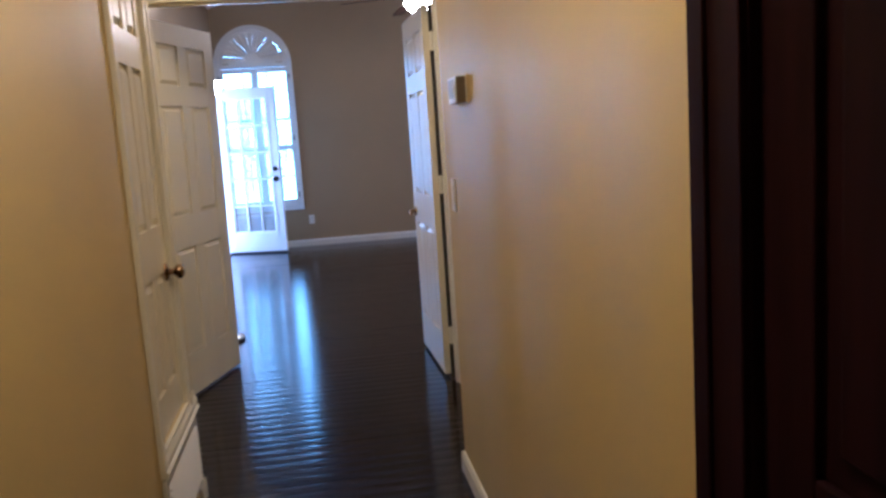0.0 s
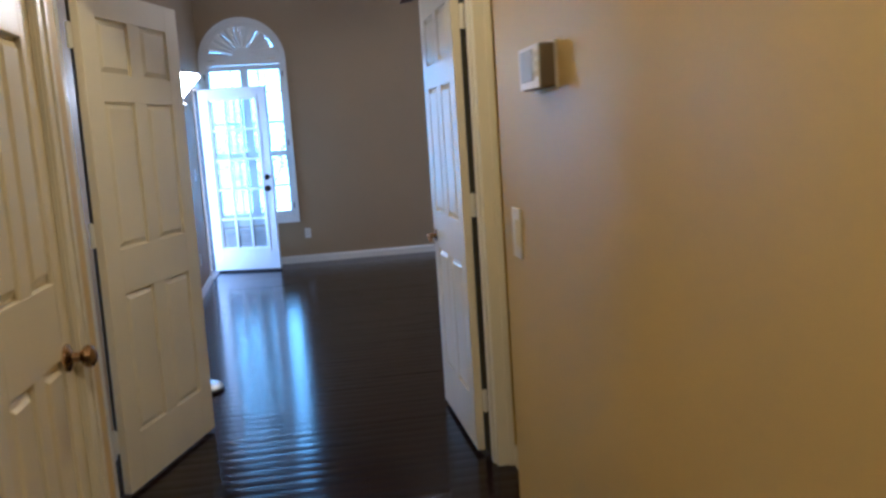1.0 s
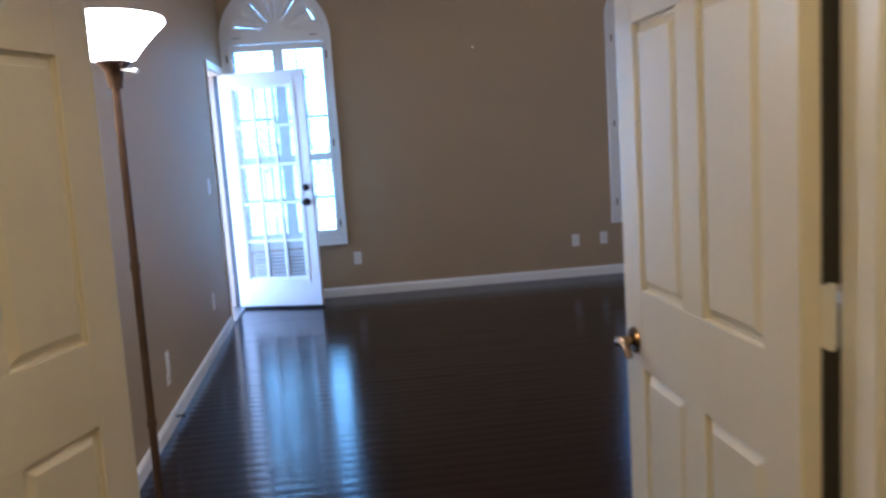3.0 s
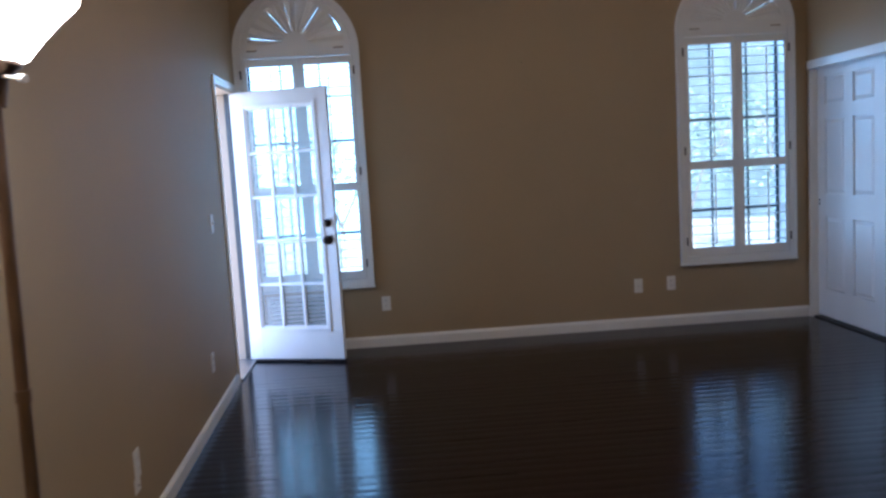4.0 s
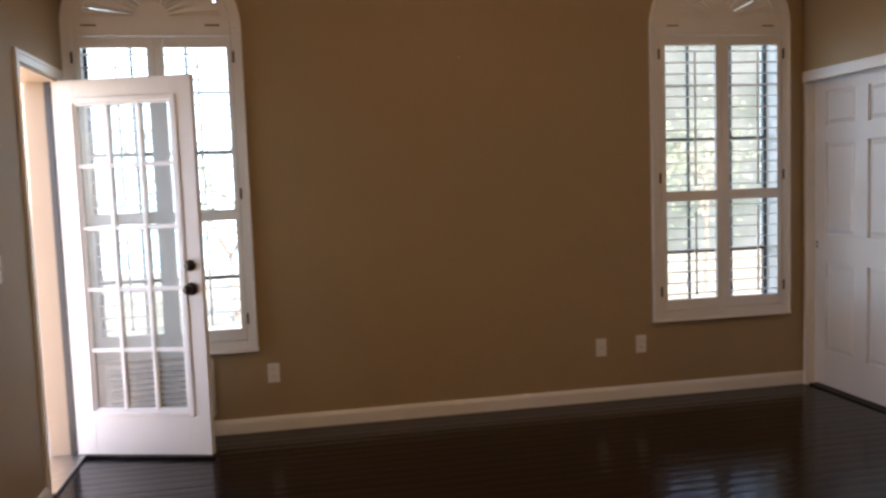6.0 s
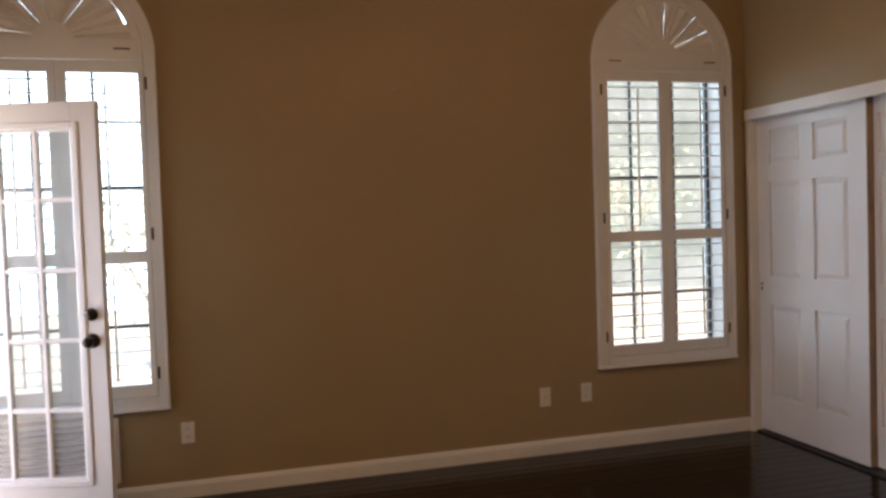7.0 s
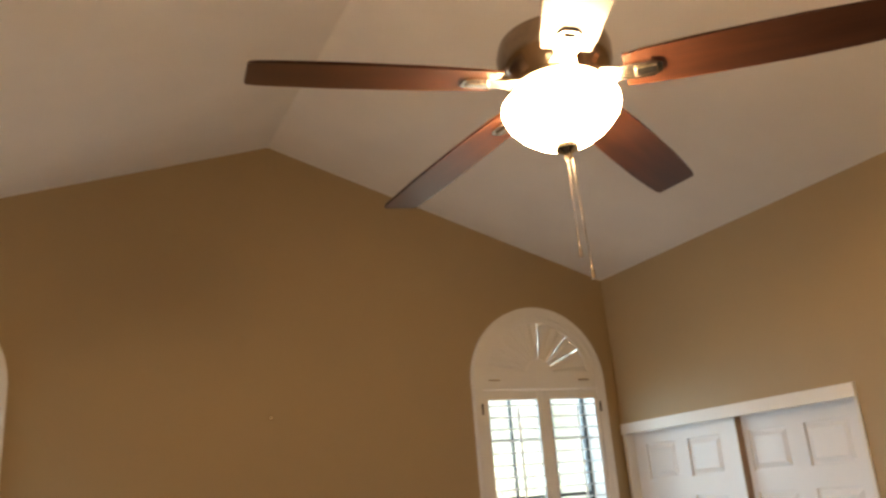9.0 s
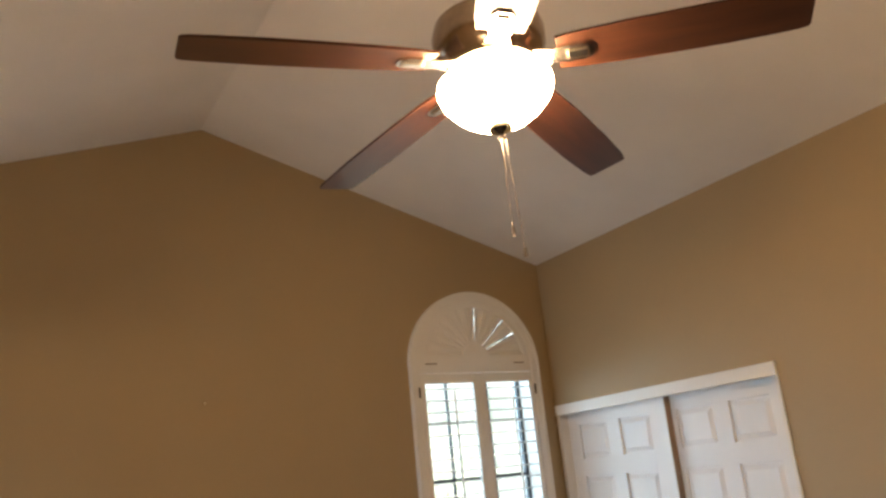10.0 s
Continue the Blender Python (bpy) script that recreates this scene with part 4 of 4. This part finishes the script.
# ---------------------------------------------------------------- ceiling fan
def ceiling_fan():
    cx, cy, cz = RX, 8.43, 2.612
    root = thing("ceiling_fan", "five-blade walnut ceiling fan with lit glass bowl", "ceiling fan", pose(cx, cy, cz, -2.0, 0.4, 0))
    bm = bmn()
    rod_top = RZ - cz
    cyl(bm, (0, 0, 0.16), (0, 0, rod_top - 0.05), 0.0125, None, 16)
    part("downrod", bm, M_NICKEL, root, "", True)
    bm = bmn()
    lathe(bm, [(0.0, rod_top + 0.0), (0.072, rod_top - 0.03), (0.07, rod_top - 0.06), (0.05, rod_top - 0.10), (0.02, rod_top - 0.12), (0, rod_top - 0.12)])
    part("canopy", bm, M_NICKEL, root, "", True)
    bm = bmn()
    lathe(bm, [(0, 0.165), (0.035, 0.165), (0.05, 0.15), (0.10, 0.145), (0.131, 0.125), (0.139, 0.095), (0.137, 0.058), (0.126, 0.036), (0.112, 0.020), (0.110, 0.0), (0.09, -0.008), (0, -0.008)], 48)
    part("motor_housing", bm, M_MOTOR, root, "antique nickel motor housing", True)
    bm = bmn()
    lathe(bm, [(0, -0.006), (0.07, -0.006), (0.075, -0.02), (0.06, -0.03), (0.02, -0.04), (0, -0.04)], 48)
    part("light_fitter", bm, M_NICKEL, root, "", True)
    bm = bmn()
    lathe(bm, [(0.088, -0.014), (0.122, -0.024), (0.138, -0.038), (0.140, -0.052), (0.130, -0.077), (0.106, -0.105), (0.075, -0.129), (0.042, -0.145), (0.018, -0.151), (0, -0.152)], 48)
    part("glass_bowl", bm, M_BOWL, root, "glowing alabaster glass bowl", True)
    bm = bmn()
    lathe(bm, [(0, -0.142), (0.029, -0.146), (0.027, -0.158), (0.014, -0.166), (0.007, -0.172), (0.010, -0.178), (0.006, -0.184), (0, -0.185)], 24)
    part("finial", bm, M_NICKEL, root, "", True)
    for a in (172, 100, 28, -44, -116):
        m = Matrix.Translation((0, 0, 0.022)) @ Matrix.Rotation(radians(a), 4, "Z") @ Matrix.Rotation(radians(3.4), 4, "Y") @ Matrix.Rotation(radians(-10.3), 4, "X")
        # blade iron
        bm = bmn()
        for (r0, w0), (r1, w1) in (((0.10, 0.035), (0.15, 0.022)), ((0.15, 0.022), (0.19, 0.030)), ((0.19, 0.026), (0.225, 0.028)), ((0.225, 0.028), (0.245, 0.015))):
            prism(bm, [(r0, -w0), (r1, -w1), (r1, w1), (r0, w0)], -0.012, -0.006, "xy")
        bmesh.ops.remove_doubles(bm, verts=bm.verts, dist=0.0002)
        box(bm, 0.182, 0.234, -0.014, 0.014, -0.018, -0.0115, 0.003)
        bmesh.ops.transform(bm, matrix=m, verts=bm.verts)
        part("blade_iron", bm, M_NICKEL, root, "nickel blade bracket")
        # blade with softly curved sides
        bm = bmn()
        half = [(0.16, 0.054), (0.21, 0.061), (0.32, 0.067), (0.44, 0.069), (0.55, 0.070), (0.66, 0.066), (0.705, 0.063), (0.722, 0.059), (0.727, 0.052)]
        prism(bm, [(r, -w) for r, w in half] + [(r, w) for r, w in half[::-1]], -0.0055, 0.0015, "xy")
        part("blade", bm, M_BLADE, root, "dark walnut fan blade").matrix_basis = m
    for dx, dy, L in ((-0.008, -0.004, 0.225), (0.010, -0.008, 0.275)):
        bm = bmn()
        p0 = Vector((dx * 0.6, dy * 0.6, -0.178))
        k = int(L / 0.0075)
        cyl(bm, p0, p0 + Vector((dx * 0.6, dy * 0.6, -L)), 0.0012, None, 6)
        for i in range(0, k, 1):
            bmesh.ops.create_icosphere(bm, subdivisions=1, radius=0.0024, matrix=Matrix.Translation(p0 + Vector((dx * 0.6, dy * 0.6, -L)) * (i / k)))
        e = p0 + Vector((dx * 0.6, dy * 0.6, -L))
        cyl(bm, e, e + Vector((0, 0, -0.022)), 0.004, 0.005, 12)
        part("pull_chain", bm, M_NICKEL, root, "beaded pull chain")


ceiling_fan()


# ---------------------------------------------------------------- floor lamp
def floor_lamp():
    root = thing("floor_lamp", "lit torchiere floor lamp with white glass bowl and bronze pole", "floor lamp", pose(-0.478, 6.54, 0.0, -1.9, 0.2, 0))
    bm = bmn()
    lathe(bm, [(0, 0.0), (0.125, 0.0), (0.13, 0.008), (0.128, 0.018), (0.0, 0.018)], 40)
    part("base_rim", bm, M_DARKPL, root, "dark weighted foot", True)
    bm = bmn()
    lathe(bm, [(0.127, 0.0175), (0.118, 0.032), (0.09, 0.043), (0.055, 0.05), (0.025, 0.056), (0.016, 0.075), (0.0, 0.075)], 40)
    part("base", bm, mat("hammered_silver", (0.62, 0.6, 0.56), 0.28, metal=1.0, bump=0.9, bscale=45, var=0.2, vscale=25), root, "hammered silver domed base", True)
    bm = bmn()
    cyl(bm, (0, 0, 0.06), (0, 0, 1.611), 0.0125, 0.0125, 18)
    for z in (0.55, 1.05):
        cyl(bm, (0, 0, z - 0.012), (0, 0, z + 0.012), 0.0155, None, 18)
    part("pole", bm, M_POLE, root, "", True)
    bm = bmn()
    lathe(bm, [(0.0125, 1.604), (0.0165, 1.611), (0.020, 1.595), (0.027, 1.644), (0.041, 1.661), (0.052, 1.669), (0.052, 1.677), (0, 1.677)], 32)
    part("neck", bm, M_POLE, root, "", True)
    bm = bmn()
    lathe(bm, [(0.0, 1.674), (0.050, 1.675), (0.064, 1.683), (0.094, 1.721), (0.127, 1.758), (0.154, 1.784), (0.160, 1.792), (0.157, 1.800), (0.149, 1.799), (0.122, 1.762), (0.089, 1.725), (0.058, 1.691), (0.0, 1.686)], 48)
    part("shade", bm, M_SHADE, root, "glowing white glass bowl shade", True)
    bm = bmn()
    cyl(bm, (0.024, -0.016, 1.649), (0.068, -0.045, 1.639), 0.003, None, 10)
    cyl(bm, (0.068, -0.045, 1.639), (0.083, -0.055, 1.636), 0.007, None, 12)
    part("rotary_switch", bm, M_PLATE, root, "white turn switch")


M_POLE = mat("bronze_pole", (0.20, 0.13, 0.085), 0.32, metal=0.7, var=0.2, vscale=8)
floor_lamp()


# ---------------------------------------------------------------- hall lamp behind the view
def hall_lamp(x, y, lit):
    root = thing("hall_ceiling_lamp", "lit flush dome lamp on the hall ceiling", "ceiling lamp", pose(x, y, HC), "hall ceiling lamps")
    bm = bmn()
    lathe(bm, [(0, -0.001), (0.165, -0.001), (0.168, -0.02), (0.155, -0.03), (0, -0.03)], 36)
    part("canopy", bm, M_NICKEL, root, "", True)
    bm = bmn()
    lathe(bm, [(0.15, -0.031), (0.148, -0.05), (0.12, -0.085), (0.07, -0.105), (0, -0.112)], 36)
    part("glass_dome", bm, lit, root, "glowing glass dome", True)


hall_lamp(0.175, 4.4, M_HALLAMP)
hall_lamp(0.225, 1.95, M_HALLAMP2)


# ---------------------------------------------------------------- outside
bm = bmn()
box(bm, -60, 60, -40, 90, -0.62, -0.6)
tagged(part("ground", bm, M_GROUND), "dry pale lawn and soil outside", "ground", kind="structure")
bm = bmn()
box(bm, XL - 1.9, XL - 0.162, 8.6, 13.2, -0.14, -0.02, 0.01)
tagged(part("balcony_floor", bm, M_CONC), "pale concrete balcony slab", "balcony", kind="structure")
bm = bmn()
box(bm, XL - 2.05, XL - 1.9, 8.6, 12.0, -0.6, 0.95)
box(bm, XL - 2.05, XL - 0.172, 11.93, 12.05, -0.6, 2.6)
tagged(part("balcony_wall", bm, M_STUCCO), "warm stucco balcony walls", "wall", kind="structure")

def backdrop():
    """Glowing sheet for distant trees and daylight, with an uneven top."""
    m = bpy.data.materials.new("distant_tree_glow")
    m.use_nodes = True
    nt = m.node_tree
    nt.nodes.remove(nt.nodes["Principled BSDF"])
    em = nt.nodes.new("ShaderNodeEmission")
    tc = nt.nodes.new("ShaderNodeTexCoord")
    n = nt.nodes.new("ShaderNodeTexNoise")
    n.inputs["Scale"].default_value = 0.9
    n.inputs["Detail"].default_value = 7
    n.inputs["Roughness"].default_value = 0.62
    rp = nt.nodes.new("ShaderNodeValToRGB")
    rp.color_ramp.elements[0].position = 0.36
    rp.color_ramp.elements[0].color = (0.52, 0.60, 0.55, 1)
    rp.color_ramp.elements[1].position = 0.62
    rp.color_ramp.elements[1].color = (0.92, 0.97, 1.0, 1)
    # strong blue glow on one side for floor reflections, weak greenish on the other
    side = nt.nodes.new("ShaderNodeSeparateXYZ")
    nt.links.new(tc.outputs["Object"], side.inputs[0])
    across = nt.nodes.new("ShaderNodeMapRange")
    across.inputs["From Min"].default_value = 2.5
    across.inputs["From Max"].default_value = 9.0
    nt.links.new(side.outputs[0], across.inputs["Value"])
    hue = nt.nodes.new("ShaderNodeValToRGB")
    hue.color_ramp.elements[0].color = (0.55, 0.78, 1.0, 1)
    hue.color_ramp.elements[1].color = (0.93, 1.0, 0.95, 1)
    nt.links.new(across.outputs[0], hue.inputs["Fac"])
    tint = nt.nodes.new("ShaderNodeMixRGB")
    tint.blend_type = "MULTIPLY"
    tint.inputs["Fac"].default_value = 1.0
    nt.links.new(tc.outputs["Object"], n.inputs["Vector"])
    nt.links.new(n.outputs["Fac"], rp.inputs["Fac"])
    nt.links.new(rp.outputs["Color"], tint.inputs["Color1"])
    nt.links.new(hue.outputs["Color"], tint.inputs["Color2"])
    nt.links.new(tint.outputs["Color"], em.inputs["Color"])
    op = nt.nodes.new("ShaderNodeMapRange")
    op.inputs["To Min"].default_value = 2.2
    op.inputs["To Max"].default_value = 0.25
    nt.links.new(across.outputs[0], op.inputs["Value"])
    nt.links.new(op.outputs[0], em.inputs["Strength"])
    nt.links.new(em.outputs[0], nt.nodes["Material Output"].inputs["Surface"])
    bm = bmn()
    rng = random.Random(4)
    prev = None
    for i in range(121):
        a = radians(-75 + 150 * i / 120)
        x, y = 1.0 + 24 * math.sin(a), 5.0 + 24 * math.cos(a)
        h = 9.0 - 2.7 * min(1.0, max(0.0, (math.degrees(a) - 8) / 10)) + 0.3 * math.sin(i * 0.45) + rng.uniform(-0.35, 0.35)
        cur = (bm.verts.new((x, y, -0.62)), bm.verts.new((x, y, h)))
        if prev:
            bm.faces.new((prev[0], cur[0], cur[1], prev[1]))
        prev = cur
    tagged(part("backdrop", bm, m), "glowing sheet in place of bright distant trees", "backdrop", kind="structure")


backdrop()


def tree(x, y, h, crown_r, label, n_leaf, seed, size=0.075):
    rng = random.Random(seed)
    root = thing("tree", label, "tree", pose(x, y, -0.6), "trees outside")
    bm = bmn()
    tips = []

    def limb(p, d, length, r, depth):
        q = p + d * length
        cyl(bm, p, q, r, r * 0.68, 8)
        if depth == 0 or r < 0.012:
            tips.append(q)
            return
        for _ in range(3):
            v = Vector((rng.uniform(-1, 1), rng.uniform(-1, 1), rng.uniform(0.1, 0.9)))
            limb(q, (d * 0.7 + v * 0.75).normalized(), length * rng.uniform(0.55, 0.8), r * 0.6, depth - 1)
        tips.append(q)
    limb(Vector((0, 0, 0)), Vector((rng.uniform(-.1, .1), rng.uniform(-.1, .1), 1)).normalized(), h * 0.33, 0.028 + 0.006 * h, 3)
    part("trunk", bm, M_BARK, root)
    vs, fs = [], []
    for _ in range(n_leaf):
        t = rng.choice(tips)
        c = t + Vector((rng.gauss(0, 1), rng.gauss(0, 1), rng.gauss(0, 0.8))) * crown_r * 0.28
        a = Vector((rng.gauss(0, 1), rng.gauss(0, 1), rng.gauss(0, 1))).normalized()
        b = a.orthogonal().normalized()
        s = size * rng.uniform(0.6, 1.3)
        i = len(vs)
        vs += [c - a * s, c + b * s * 0.45, c + a * s, c - b * s * 0.45]
        fs.append((i, i + 1, i + 2, i + 3))
    me = bpy.data.meshes.new("crown")
    me.from_pydata([tuple(v) for v in vs], [], fs)
    me.materials.append(M_LEAF)
    ob = new("crown", me)
    ob.parent = root


tree(5.0, 17.5, 3.0, 1.5, "sparse young tree with thin branches outside", 900, 3, 0.05)
tree(7.4, 19.5, 3.3, 1.7, "sparse small tree outside on the lawn", 900, 5, 0.055)
tree(-0.6, 19.0, 3.2, 1.6, "sparse young tree outside near the balcony", 900, 8, 0.055)
tree(2.4, 21.5, 3.4, 1.8, "sparse small tree further out on the lawn", 900, 14, 0.06)


# ---------------------------------------------------------------- plank floor
def floor():
    bm = bmn()
    box(bm, XL - 0.1, XR + 0.62, YD - 0.12, YF + 0.1, -0.06, -0.016)
    box(bm, RX0 - 0.1, RX1 + 0.1, -1.3, YD - 0.121, -0.06, -0.016)
    base = tagged(part("floor", bm, M_SUB), "glossy dark espresso hardwood plank floor", "floor", kind="structure")
    rng = random.Random(21)
    pw, CROWN = 0.083, 0.0008
    meshes = {}

    def verts_faces(L):
        """A board with eased edges and a gently crowned face."""
        g, e, w, t = 0.0004, 0.0012, pw / 2, 0.0155
        ys = [-w + g] + [w * k for k in (-0.982, -0.7, -0.42, -0.14, 0.14, 0.42, 0.7, 0.982)] + [w - g]
        zs = [-e - CROWN] + [-CROWN * (y / w) ** 2 for y in ys[1:-1]] + [-e - CROWN]
        n = len(ys)
        v = [(x, y, z) for x in (g, L - g) for y, z in zip(ys, zs)]
        v += [(x, y, -t) for x in (g, L - g) for y in (ys[0], ys[-1])]
        f = [(i, n + i, n + i + 1, i + 1) for i in range(n - 1)]
        f += [(2 * n, 2 * n + 2, n, 0), (n - 1, 2 * n - 1, 2 * n + 3, 2 * n + 1)]
        f += [(2 * n,) + tuple(range(n)) + (2 * n + 1,), tuple(range(2 * n - 1, n - 1, -1)) + (2 * n + 2, 2 * n + 3)]
        return v, f

    def soften(me):
        me.materials.append(M_FLOOR)
        for p in me.polygons:
            p.use_smooth = p.normal.z > 0.5
        me.set_sharp_from_angle(angle=radians(15))

    def mesh_for(L):
        k = round(L, 2)
        if k not in meshes:
            v, f = verts_faces(k)
            me = bpy.data.meshes.new("plank")
            me.from_pydata(v, [], f)
            soften(me)
            meshes[k] = me
        return meshes[k]
    rv, rf = [], []
    single = 0
    y = -1.3 + pw / 2
    while y < YF + 0.08:
        if y < 3.9:
            a, b = HX0 - 0.05, HX1 + 0.05
        elif y < YD - 0.1:
            a, b = RX0 - 0.05, RX1 + 0.04
        else:
            a, b = XL - (0.15 if FD0 - 0.1 < y < FD1 else 0.05), XR + (0.55 if y > CL0 - 0.1 else 0.05)
        x = a
        L = round(rng.uniform(0.3, 1.2), 1)
        while x < b - 0.02:
            L = min(L, round(b - x, 2))
            tilt = Euler((rng.gauss(0, 0.0025), rng.gauss(0, 0.0004), 0))
            m = Matrix.LocRotScale((x, y, rng.uniform(-0.0005, 0)), tilt, (1, 1, rng.uniform(0.5, 1.25)))
            if 2.2 < y < 8.6 and x < 2.0 and single < 300:
                ob = new("plank", mesh_for(L))
                ob.matrix_world = m
                ob.parent = base
                single += 1
            else:
                v, f = verts_faces(L)
                i = len(rv)
                rv += [tuple(m @ Vector(p)) for p in v]
                rf += [tuple(i + q for q in face) for face in f]
            x += L
            L = rng.choice((0.6, 0.8, 0.9, 1.0, 1.1, 1.2, 1.3))
        y += pw
    me = bpy.data.meshes.new("planking")
    me.from_pydata(rv, [], rf)
    soften(me)
    ob = new("planking", me)
    ob.parent = base
    tagged(ob, "remaining dark floor planks", kind="stuff")


floor()
